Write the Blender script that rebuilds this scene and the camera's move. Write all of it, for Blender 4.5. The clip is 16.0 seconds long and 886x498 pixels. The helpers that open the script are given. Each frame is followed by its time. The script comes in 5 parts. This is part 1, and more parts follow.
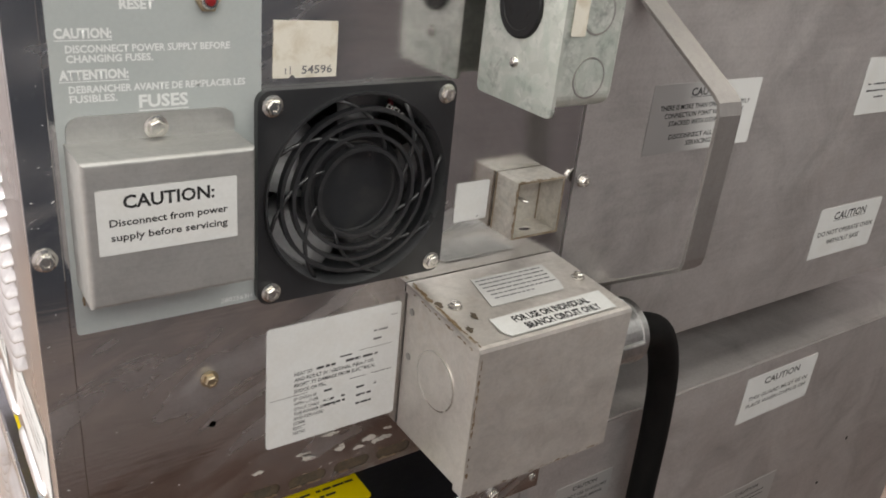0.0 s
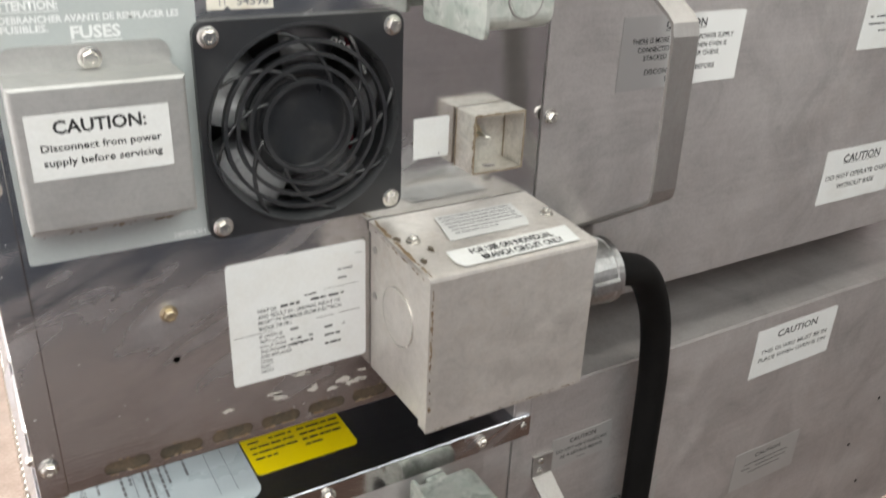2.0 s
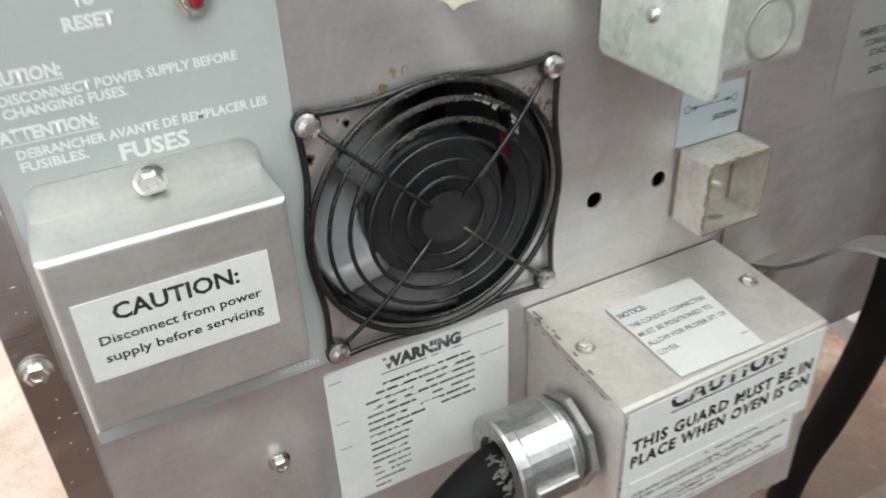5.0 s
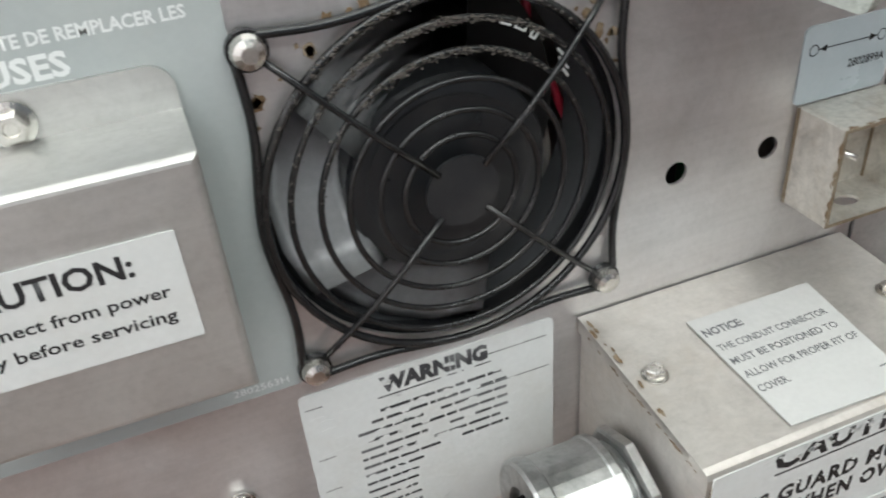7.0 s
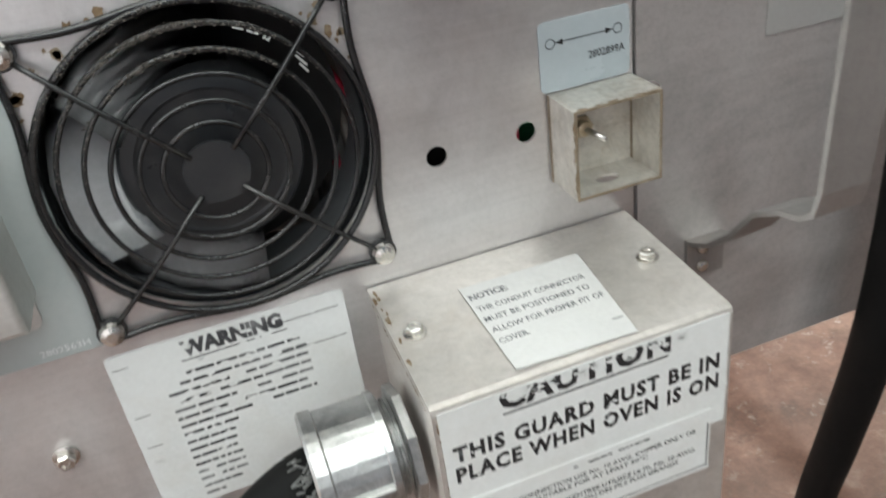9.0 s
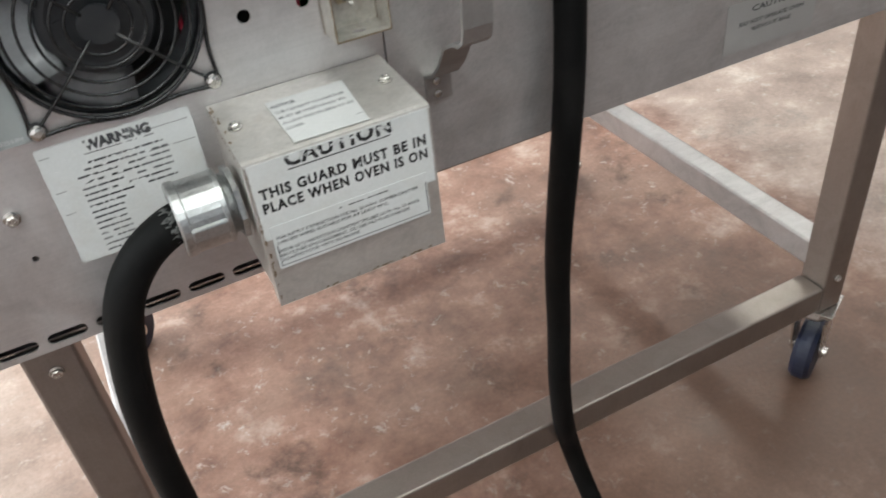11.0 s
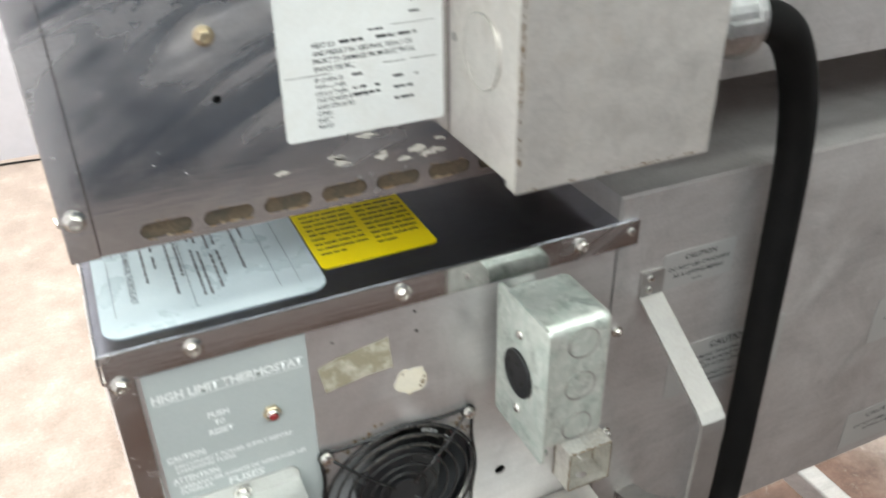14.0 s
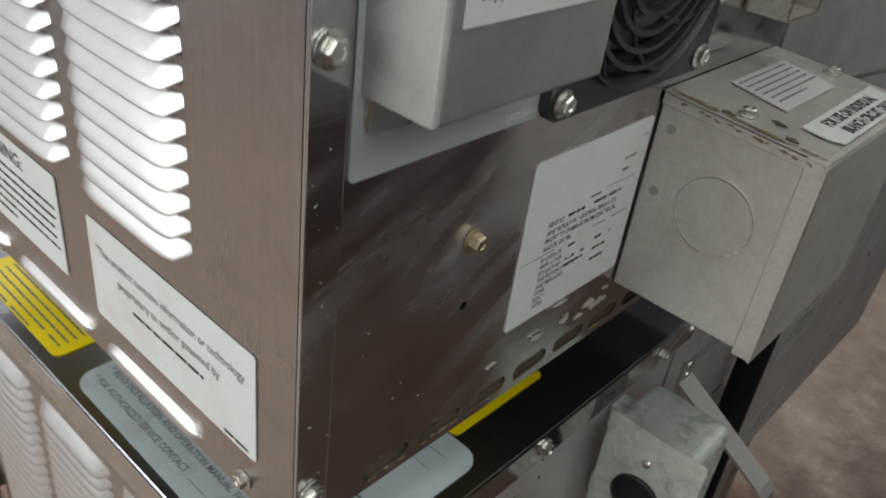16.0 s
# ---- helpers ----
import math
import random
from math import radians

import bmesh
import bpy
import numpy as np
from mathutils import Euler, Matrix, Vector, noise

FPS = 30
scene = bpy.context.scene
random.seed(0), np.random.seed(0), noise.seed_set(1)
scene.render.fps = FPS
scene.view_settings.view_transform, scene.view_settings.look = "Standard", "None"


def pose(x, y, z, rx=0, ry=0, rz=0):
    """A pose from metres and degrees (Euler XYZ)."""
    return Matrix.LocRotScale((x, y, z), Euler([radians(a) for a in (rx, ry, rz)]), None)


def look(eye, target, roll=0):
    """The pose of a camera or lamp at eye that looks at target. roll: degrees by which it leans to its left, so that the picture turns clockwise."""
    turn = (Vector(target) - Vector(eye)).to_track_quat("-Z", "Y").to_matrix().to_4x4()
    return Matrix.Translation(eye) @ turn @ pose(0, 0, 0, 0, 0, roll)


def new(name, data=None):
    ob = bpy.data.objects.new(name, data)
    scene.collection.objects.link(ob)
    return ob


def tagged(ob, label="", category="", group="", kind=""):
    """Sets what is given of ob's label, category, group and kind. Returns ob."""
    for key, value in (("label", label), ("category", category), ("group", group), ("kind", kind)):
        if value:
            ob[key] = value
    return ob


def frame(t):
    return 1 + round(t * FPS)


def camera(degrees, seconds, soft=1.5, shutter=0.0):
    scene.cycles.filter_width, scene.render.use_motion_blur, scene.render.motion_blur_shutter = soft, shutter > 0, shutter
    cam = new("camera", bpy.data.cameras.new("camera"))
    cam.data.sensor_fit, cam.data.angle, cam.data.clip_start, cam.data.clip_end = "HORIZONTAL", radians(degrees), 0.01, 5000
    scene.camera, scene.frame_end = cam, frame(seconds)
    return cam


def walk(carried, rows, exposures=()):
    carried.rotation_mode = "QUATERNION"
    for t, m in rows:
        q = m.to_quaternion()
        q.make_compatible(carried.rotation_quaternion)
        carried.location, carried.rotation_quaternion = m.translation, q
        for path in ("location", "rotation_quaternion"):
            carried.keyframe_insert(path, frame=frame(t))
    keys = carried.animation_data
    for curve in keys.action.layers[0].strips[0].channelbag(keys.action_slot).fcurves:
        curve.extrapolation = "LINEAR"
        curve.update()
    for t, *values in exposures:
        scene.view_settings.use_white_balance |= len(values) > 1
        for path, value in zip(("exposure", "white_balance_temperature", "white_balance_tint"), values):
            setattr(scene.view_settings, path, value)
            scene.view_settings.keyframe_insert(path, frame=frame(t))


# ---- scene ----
cam = camera(56.6, 16.0, soft=1.8, shutter=0.5)
PATH = [
    (0, (-0.046, -0.379, 1.416), (1.032, 1.085, 0.583), 6.0),
    (0.5, (-0.036, -0.389, 1.421), (1.012, 1.095, 0.583), 4.5),
    (1, (-0.03, -0.401, 1.424), (0.982, 1.104, 0.58), 2.6),
    (1.5, (-0.018, -0.411, 1.418), (0.964, 1.112, 0.572), 2.6),
    (2, (0.002, -0.427, 1.388), (0.945, 1.115, 0.531), 2.4),
    (2.5, (-0.005, -0.446, 1.347), (0.905, 1.106, 0.475), 1.3),
    (3, (-0.027, -0.432, 1.278), (0.823, 1.061, 0.255), 1.3),
    (3.5, (-0.025, -0.408, 1.213), (0.809, 1.077, 0.166), 1.3),
    (4, (-0.003, -0.391, 1.135), (0.788, 1.135, 0.112), 0.4),
    (4.5, (0.0, -0.338, 1.041), (0.833, 1.171, 0.025), -0.7),
    (4.7, (0.014, -0.305, 1.012), (0.818, 1.183, -0.056), -1.3),
    (6.8, (0.084, -0.199, 0.932), (0.632, 1.366, -0.187), -4.9),
    (7, (0.092, -0.203, 0.931), (0.634, 1.364, -0.187), -5.1),
    (7.5, (0.11, -0.215, 0.93), (0.621, 1.385, -0.156), -6.0),
    (8, (0.143, -0.232, 0.931), (0.652, 1.378, -0.142), -6.6),
    (8.5, (0.165, -0.252, 0.926), (0.65, 1.391, -0.106), -7.9),
    (9, (0.166, -0.28, 0.923), (0.634, 1.37, -0.106), -8.5),
    (9.5, (0.158, -0.338, 0.917), (0.605, 1.287, -0.16), -9.1),
    (10, (0.147, -0.405, 0.922), (0.639, 1.152, -0.233), -8.5),
    (10.2, (0.133, -0.43, 0.93), (0.656, 1.091, -0.258), -8.1),
    (12.3, (0.19, -0.508, 1.098), (0.854, 0.916, -0.139), -6.0),
    (12.5, (0.186, -0.508, 1.124), (0.843, 0.944, -0.085), -6.3),
    (13, (0.143, -0.496, 1.176), (0.816, 1.029, 0.071), -4.4),
    (13.5, (0.088, -0.462, 1.232), (0.763, 1.128, 0.224), -2.8),
    (14, (0.026, -0.397, 1.26), (0.726, 1.168, 0.229), -0.9),
    (14.5, (-0.016, -0.321, 1.297), (0.762, 1.184, 0.234), 1.3),
    (15, (-0.075, -0.243, 1.317), (0.913, 1.149, 0.276), 1.5),
    (15.2, (-0.095, -0.223, 1.322), (0.930, 1.172, 0.328), 2.2),
    (15.4, (-0.116, -0.202, 1.327), (0.999, 1.095, 0.296), 2.9),
    (15.5, (-0.126, -0.192, 1.33), (1.036, 1.05, 0.279), 3.2),
    (16, (-0.13, -0.159, 1.31), (1.179, 0.906, 0.238), 7.9),
]
walk(cam, [(t, look(eye, target, roll)) for t, eye, target, roll in PATH],
     [(0, -0.65, 6850, 8), (0.5, -0.32, 6750, 7), (1, -0.22, 6650, 6), (2, -0.1, 6600, 5), (2.5, 0.05, 6500, 5), (3.5, 0.12, 6400, 4), (4.5, 0.25, 6320, 0), (7, 0.08, 6280, 2), (8, 0.34, 6280, 3), (9, 0.26, 6280, 1), (9.5, -0.02, 6280, 1), (10, -0.05, 6220, 2), (12.5, 0.1, 6220, -1), (13.5, 0.25, 6230, -1), (14.5, 0.15, 6250, 0), (15, -0.05, 6280, 1), (15.5, -0.85, 6380, 1), (16, -1.38, 6450, 1)])

# ---- light ----
DZ = 0.115          # height of the datum of the oven drawings above the floor
world = bpy.data.worlds.new("world")
scene.world = world
world.use_nodes = True
world.node_tree.nodes["Background"].inputs[0].default_value = (0.75, 0.8, 0.9, 1)
world.node_tree.nodes["Background"].inputs[1].default_value = 0.15


def area(name, m, sx, sy, watts, colour=(1, 0.97, 0.93)):
    d = bpy.data.lights.new(name, "AREA")
    d.shape, d.size, d.size_y, d.energy, d.color = "RECTANGLE", sx, sy, watts, colour
    ob = new(name, d)
    ob.matrix_world = m
    return ob


# assumed ceiling lamps out of view; two only brighten the louvres and far floor
area("unseen_ceiling_lamp", pose(0.4, -0.62, 2.9, 0, 0, 90), 0.30, 2.4, 20, (1, 0.975, 0.93))
area("unseen_ceiling_lamp", pose(-1.5, 1.55, 2.9), 0.60, 2.2, 40, (1, 0.975, 0.93))
area("unseen_ceiling_lamp", pose(0.85, 1.95, 2.9), 0.30, 0.9, 46, (1, 0.975, 0.93))
area("unseen_ceiling_lamp", pose(2.4, 1.4, 2.9), 0.30, 2.2, 46, (1, 0.975, 0.93))
# two added lamps out of view: one fills the panels, one whitens the louvres
area("added_wall_light", pose(0.1, -1.32, 2.2, 78, 0, 0), 3.0, 0.9, 56, (0.98, 0.99, 0.98))
area("added_wall_light", pose(-2.95, 1.25, 2.15, 0, -82, 0), 1.2, 2.9, 195, (0.98, 0.99, 1.0))

# ---- materials ----


def nodes_of(name):
    m = bpy.data.materials.new(name)
    m.use_nodes = True
    return m, m.node_tree.nodes, m.node_tree.links, m.node_tree.nodes["Principled BSDF"]


def coord(n, l, scale, rot=(0, 0, 0)):
    tc, mp = n.new("ShaderNodeTexCoord"), n.new("ShaderNodeMapping")
    mp.inputs["Scale"].default_value, mp.inputs["Rotation"].default_value = scale, [radians(a) for a in rot]
    l.new(tc.outputs["Object"], mp.inputs["Vector"])
    return mp.outputs["Vector"]


def streaks(n, l, along, across, turn):
    """Coordinates for marks drawn out along a slanting direction on an upright sheet."""
    tc, mp = n.new("ShaderNodeTexCoord"), n.new("ShaderNodeMapping")
    mp.vector_type = "TEXTURE"
    mp.inputs["Scale"].default_value, mp.inputs["Rotation"].default_value = (along, along, across), (0, radians(turn), 0)
    l.new(tc.outputs["Object"], mp.inputs["Vector"])
    return mp.outputs["Vector"]


def noise_of(n, l, vec, scale, detail=4, rough=0.55, dist=0.0):
    t = n.new("ShaderNodeTexNoise")
    t.inputs["Scale"].default_value, t.inputs["Detail"].default_value = scale, detail
    t.inputs["Roughness"].default_value, t.inputs["Distortion"].default_value = rough, dist
    l.new(vec, t.inputs["Vector"])
    return t.outputs["Fac"]


def ramp(n, l, fac, stops):
    r = n.new("ShaderNodeValToRGB")
    e = r.color_ramp.elements
    while len(e) < len(stops):
        e.new(0.5)
    for el, (p, c) in zip(e, stops):
        el.position = p
        el.color = (c, c, c, 1) if not isinstance(c, tuple) else (*c, 1)
    l.new(fac, r.inputs["Fac"])
    return r.outputs["Color"]


def mixc(n, l, fac, a, b, mode="MIX"):
    x = n.new("ShaderNodeMix")
    x.data_type, x.blend_type = "RGBA", mode
    for sock, v in ((x.inputs["Factor"], fac), (x.inputs["A"], a), (x.inputs["B"], b)):
        if isinstance(v, (int, float)):
            sock.default_value = v
        elif isinstance(v, tuple):
            sock.default_value = (*v, 1)
        else:
            l.new(v, sock)
    return x.outputs["Result"]


def math_of(n, l, op, a, b):
    x = n.new("ShaderNodeMath")
    x.operation = op
    for sock, v in zip(x.inputs, (a, b)):
        if isinstance(v, (int, float)):
            sock.default_value = v
        else:
            l.new(v, sock)
    return x.outputs[0]


def bump(n, l, b, height, strength, dist=0.001):
    x = n.new("ShaderNodeBump")
    x.inputs["Strength"].default_value, x.inputs["Distance"].default_value = strength, dist
    l.new(height, x.inputs["Height"])
    l.new(x.outputs["Normal"], b.inputs["Normal"])


def steel(name, base, rough, spread=0.12, grain=(30, 900, 900), stain=(0.42, 0.36, 0.3), stain_amount=0.25, metal=1.0, relief=0.06, blotch=9.0, haze=0.0, mottle=0.07, wiped=0.0):
    """Sheet steel: a fine rolled grain, cloudy wiped smears and a few brownish stains."""
    m, n, l, b = nodes_of(name)
    film = 0.0
    fine = noise_of(n, l, coord(n, l, grain), 1.0, 3)
    cloud = noise_of(n, l, coord(n, l, (1, 1, 1), (20, 35, 10)), blotch, 6, 0.62, 0.6)
    spots = noise_of(n, l, coord(n, l, (1, 1, 1), (0, 50, 0)), blotch * 5, 5, 0.65)
    mask = math_of(n, l, "MULTIPLY", ramp(n, l, cloud, [(0.45, 0.0), (0.75, 1.0)]), ramp(n, l, spots, [(0.4, 0.0), (0.7, 1.0)]))
    mask = math_of(n, l, "MULTIPLY", mask, stain_amount)
    shade = ramp(n, l, fine, [(0.3, tuple(c * 0.93 for c in base)), (0.7, base)])
    worn = noise_of(n, l, coord(n, l, (1, 1, 1), (15, 0, 25)), blotch * 2.4, 7, 0.72, 1.0)
    shade = mixc(n, l, 1.0, shade, ramp(n, l, worn, [(0.32, 1 - mottle * 2.2), (0.5, 1 - mottle * 0.8), (0.66, 1.0)]), "MULTIPLY")
    grit = noise_of(n, l, coord(n, l, (1, 1, 1), (5, 15, 40)), 420, 3, 0.7)
    shade = mixc(n, l, 1.0, shade, ramp(n, l, grit, [(0.34, 1 - mottle * 0.8), (0.56, 1.0)]), "MULTIPLY")
    l.new(mixc(n, l, mask, shade, stain), b.inputs["Base Color"])
    b.inputs["Metallic"].default_value = metal
    if haze:
        wipe = noise_of(n, l, coord(n, l, (1, 1, 1.0), (0, 40, 0)), 11, 6, 0.7, 1.6)
        veil = ramp(n, l, wipe, [(0.46, metal), (0.78, metal - haze)])
        if wiped:
            drawn = noise_of(n, l, streaks(n, l, 0.12, 0.026, -24), 1.0, 5, 0.56, 0.9)
            patch = noise_of(n, l, coord(n, l, (1, 1, 1), (10, 20, 60)), 7, 3, 0.5)
            smear = math_of(n, l, "MULTIPLY", ramp(n, l, drawn, [(0.38, 0.0), (0.72, 1.0)]), ramp(n, l, patch, [(0.40, 0.0), (0.62, 1.0)]))
            veil = math_of(n, l, "SUBTRACT", veil, math_of(n, l, "MULTIPLY", smear, wiped * 0.16))
            film = math_of(n, l, "MULTIPLY", smear, wiped * 0.60)
        l.new(veil, b.inputs["Metallic"])
    r1 = ramp(n, l, cloud, [(0.3, max(0.03, rough - spread * 0.2)), (0.72, rough + spread * 0.5)])
    l.new(math_of(n, l, "ADD", math_of(n, l, "ADD", r1, film), math_of(n, l, "MULTIPLY", fine, spread * 0.35)), b.inputs["Roughness"])
    bump(n, l, b, math_of(n, l, "ADD", fine, math_of(n, l, "MULTIPLY", cloud, 0.7)), relief, 0.0006)
    return m


def paint(name, base, rough=0.5, metal=0.0, vary=0.12, scale=60.0, relief=0.05, dirt=None, dirt_amount=0.3, spec=0.5):
    m, n, l, b = nodes_of(name)
    v = coord(n, l, (1, 1, 1))
    fine, big = noise_of(n, l, v, scale * 8, 4), noise_of(n, l, v, scale * 0.5, 5, 0.6, 0.4)
    lo = tuple(c * (1 - vary) for c in base)
    col = ramp(n, l, fine, [(0.3, lo), (0.7, base)])
    if dirt:
        col = mixc(n, l, math_of(n, l, "MULTIPLY", ramp(n, l, big, [(0.48, 0.0), (0.72, 1.0)]), dirt_amount), col, dirt)
    l.new(col, b.inputs["Base Color"])
    b.inputs["Metallic"].default_value, b.inputs["Specular IOR Level"].default_value = metal, spec
    l.new(ramp(n, l, big, [(0.3, max(0.05, rough - 0.08)), (0.7, rough + 0.1)]), b.inputs["Roughness"])
    bump(n, l, b, fine, relief, 0.0005)
    return m


PANEL = steel("polished_stainless", (0.60, 0.59, 0.59), 0.09, 0.06, (14, 500, 500), (0.5, 0.42, 0.36), 0.18, haze=0.02, wiped=0.82)
BRUSHED = steel("hazy_stainless", (0.70, 0.68, 0.675), 0.32, 0.10, (14, 500, 500), (0.5, 0.42, 0.36), 0.22, metal=0.82, haze=0.26, wiped=0.12)
# brown of the mirrored floor is put into the side sheet's colour
SIDE = steel("floor_tinted_stainless", (0.45, 0.415, 0.395), 0.26, 0.08, (500, 500, 25))
BODY = steel("dull_stainless", (0.60, 0.575, 0.565), 0.40, 0.12, (10, 350, 350), (0.36, 0.31, 0.28), 0.5, blotch=5.0, metal=0.72, haze=0.24, mottle=0.12, relief=0.03)
GUARD = steel("tarnished_sheet", (0.70, 0.675, 0.62), 0.38, 0.14, (300, 300, 300), (0.30, 0.23, 0.15), 0.8, metal=0.65, relief=0.1, blotch=45.0, haze=0.3, mottle=0.14)
LID = steel("dark_lid_stainless", (0.44, 0.45, 0.50), 0.16, 0.08, (14, 600, 600), (0.4, 0.35, 0.3), 0.2)
BOXES = steel("aluminised_sheet", (0.63, 0.60, 0.565), 0.40, 0.14, (200, 700, 700), (0.46, 0.38, 0.30), 0.4, metal=0.70, relief=0.05, blotch=26.0, haze=0.25, mottle=0.08)
COVER = steel("dull_cover_sheet", (0.50, 0.50, 0.485), 0.46, 0.12, (20, 500, 500), (0.5, 0.48, 0.42), 0.3, metal=0.78, relief=0.06, haze=0.12, mottle=0.08)
FUSEBOX = steel("dull_box_sheet", (0.64, 0.64, 0.62), 0.40, 0.12, (20, 500, 500), (0.5, 0.48, 0.42), 0.3, metal=0.84, relief=0.06, haze=0.24, mottle=0.08)
HANDLE = steel("satin_strap", (0.46, 0.445, 0.43), 0.52, 0.12, (600, 600, 60))
BOLT = steel("zinc_screw", (0.72, 0.70, 0.66), 0.24, 0.1, (500, 500, 500), (0.5, 0.42, 0.25), 0.3)
RAIL = steel("rail_stainless", (0.66, 0.62, 0.60), 0.36, 0.1, (400, 20, 400))
BRASSY = steel("yellow_zinc", (0.60, 0.51, 0.36), 0.34, 0.1, (500, 500, 500))
CAST = steel("die_cast_zinc", (0.58, 0.585, 0.58), 0.34, 0.16, (90, 90, 90), (0.36, 0.34, 0.31), 0.6, relief=0.7, blotch=55.0, mottle=0.16)
STAND = steel("stand_stainless", (0.38, 0.335, 0.305), 0.48, 0.1, (400, 400, 20))
INSIDE = paint("inner_sheet", (0.32, 0.31, 0.30), 0.45, 0.8)
BLACK = paint("black_plastic", (0.010, 0.0105, 0.012), 0.40, vary=0.3, dirt=(0.045, 0.042, 0.04), dirt_amount=0.2, spec=0.3)
WIRE = paint("black_coated_wire", (0.013, 0.013, 0.014), 0.17, vary=0.3, dirt=(0.09, 0.08, 0.07), dirt_amount=0.15)
HUB = paint("fan_hub_black", (0.018, 0.0195, 0.022), 0.34, vary=0.2, dirt=(0.07, 0.065, 0.06), dirt_amount=0.3)
RUBBER = paint("black_rubber_cord", (0.005, 0.005, 0.005), 0.65, vary=0.25, scale=40, relief=0.15, dirt=(0.02, 0.018, 0.017), dirt_amount=0.3, spec=0.1)
OVERLAY = paint("grey_overlay", (0.375, 0.405, 0.40), 0.38, vary=0.05, dirt=(0.45, 0.46, 0.44), dirt_amount=0.25)
DECAL = paint("pale_grey_decal", (0.40, 0.45, 0.475), 0.3, vary=0.04, dirt=(0.5, 0.52, 0.53), dirt_amount=0.2)
WHITE = paint("white_label", (0.62, 0.63, 0.62), 0.42, vary=0.05, dirt=(0.5, 0.47, 0.42), dirt_amount=0.3)
CREAM = paint("cream_label", (0.66, 0.63, 0.55), 0.55, vary=0.06, scale=150, dirt=(0.42, 0.35, 0.24), dirt_amount=0.75)
TAPE = paint("old_tape_residue", (0.30, 0.27, 0.19), 0.4, vary=0.2, scale=150, dirt=(0.66, 0.63, 0.55), dirt_amount=0.95, relief=0.3)
TORN = paint("torn_paper", (0.68, 0.63, 0.52), 0.8, vary=0.08, dirt=(0.6, 0.48, 0.3), dirt_amount=0.4, relief=0.3)
GHOST = paint("faded_clear_label", (0.51, 0.51, 0.50), 0.36, metal=0.6, vary=0.06, dirt=(0.6, 0.6, 0.58), dirt_amount=0.3)
CLEAR = paint("half_clear_label", (0.56, 0.56, 0.55), 0.4, metal=0.15, vary=0.06, dirt=(0.64, 0.64, 0.62), dirt_amount=0.4)


def worn_label():
    """White label rubbed down to the metal towards one end."""
    m, n, l, b = nodes_of("rubbed_white_label")
    v = coord(n, l, (1, 1, 1))
    sep = n.new("ShaderNodeSeparateXYZ")
    l.new(v, sep.inputs[0])
    edge = math_of(n, l, "ADD", sep.outputs["X"], math_of(n, l, "MULTIPLY", noise_of(n, l, v, 40, 5, 0.6), 0.03))
    left = ramp(n, l, edge, [(0.445, 0.0), (0.495, 1.0)])
    l.new(mixc(n, l, left, (0.46, 0.455, 0.45), (0.64, 0.645, 0.635)), b.inputs["Base Color"])
    l.new(ramp(n, l, edge, [(0.445, 0.72), (0.495, 0.0)]), b.inputs["Metallic"])
    b.inputs["Roughness"].default_value = 0.4
    return m


RUBBED = worn_label()
YELLOW = paint("yellow_label", (0.80, 0.62, 0.0), 0.38, vary=0.05)
INK = paint("black_ink", (0.02, 0.02, 0.022), 0.5, vary=0.2)
FADED = paint("worn_ink", (0.15, 0.15, 0.16), 0.55, vary=0.3)
WORNINK = paint("half_worn_ink", (0.055, 0.055, 0.06), 0.55, vary=0.4, scale=90, dirt=(0.4, 0.4, 0.4), dirt_amount=0.55)
PRINT = paint("white_print", (0.68, 0.70, 0.69), 0.5, vary=0.06)
CRIMSON = paint("red_plug", (0.60, 0.030, 0.035), 0.35, vary=0.1)
RED = paint("red_button", (0.22, 0.012, 0.014), 0.3, vary=0.1)
DARK = paint("dark_void", (0.015, 0.014, 0.014), 0.8)
FLUFF = paint("grey_dust", (0.10, 0.088, 0.078), 0.95, vary=0.3)
GREASE = paint("brown_grease", (0.115, 0.084, 0.052), 0.6, vary=0.6, scale=120, relief=0.6, dirt=(0.035, 0.034, 0.026), dirt_amount=0.9)
SCUFF = paint("scuffed_rubber", (0.13, 0.13, 0.125), 0.8, vary=0.4)
DULLWHITE = paint("dull_white_label", (0.60, 0.61, 0.61), 0.5, vary=0.05, dirt=(0.5, 0.35, 0.33), dirt_amount=0.3)
RUST = paint("rusty_edge", (0.20, 0.13, 0.07), 0.7, vary=0.4, scale=200, relief=0.4, dirt=(0.42, 0.36, 0.27), dirt_amount=0.8)
TARNISH = paint("brown_cut_edge", (0.24, 0.185, 0.125), 0.55, metal=0.3, vary=0.3, scale=200, dirt=(0.45, 0.40, 0.32), dirt_amount=0.7)
GREEN = paint("green_board", (0.02, 0.22, 0.08), 0.4)
WIRING = paint("red_wire", (0.4, 0.02, 0.05), 0.45)
# blades are black; the light they catch is put into this pale grey
BLADE = paint("lit_fan_blade", (0.42, 0.425, 0.435), 0.28, vary=0.15, dirt=(0.3, 0.298, 0.295), dirt_amount=0.4, spec=1.0)
BELL = paint("cast_fan_mouth", (0.055, 0.057, 0.060), 0.32, metal=0.2, vary=0.15, dirt=(0.12, 0.12, 0.12), dirt_amount=0.3)
GLOSS = paint("glossy_black_plastic", (0.014, 0.015, 0.017), 0.38, vary=0.2, dirt=(0.05, 0.05, 0.05), dirt_amount=0.3, spec=0.8)
BLUE = paint("blue_caster_tread", (0.008, 0.012, 0.036), 0.5, dirt=(0.02, 0.02, 0.02), dirt_amount=0.6)
PUTTY = paint("pale_smear", (0.44, 0.415, 0.375), 0.6, vary=0.1)


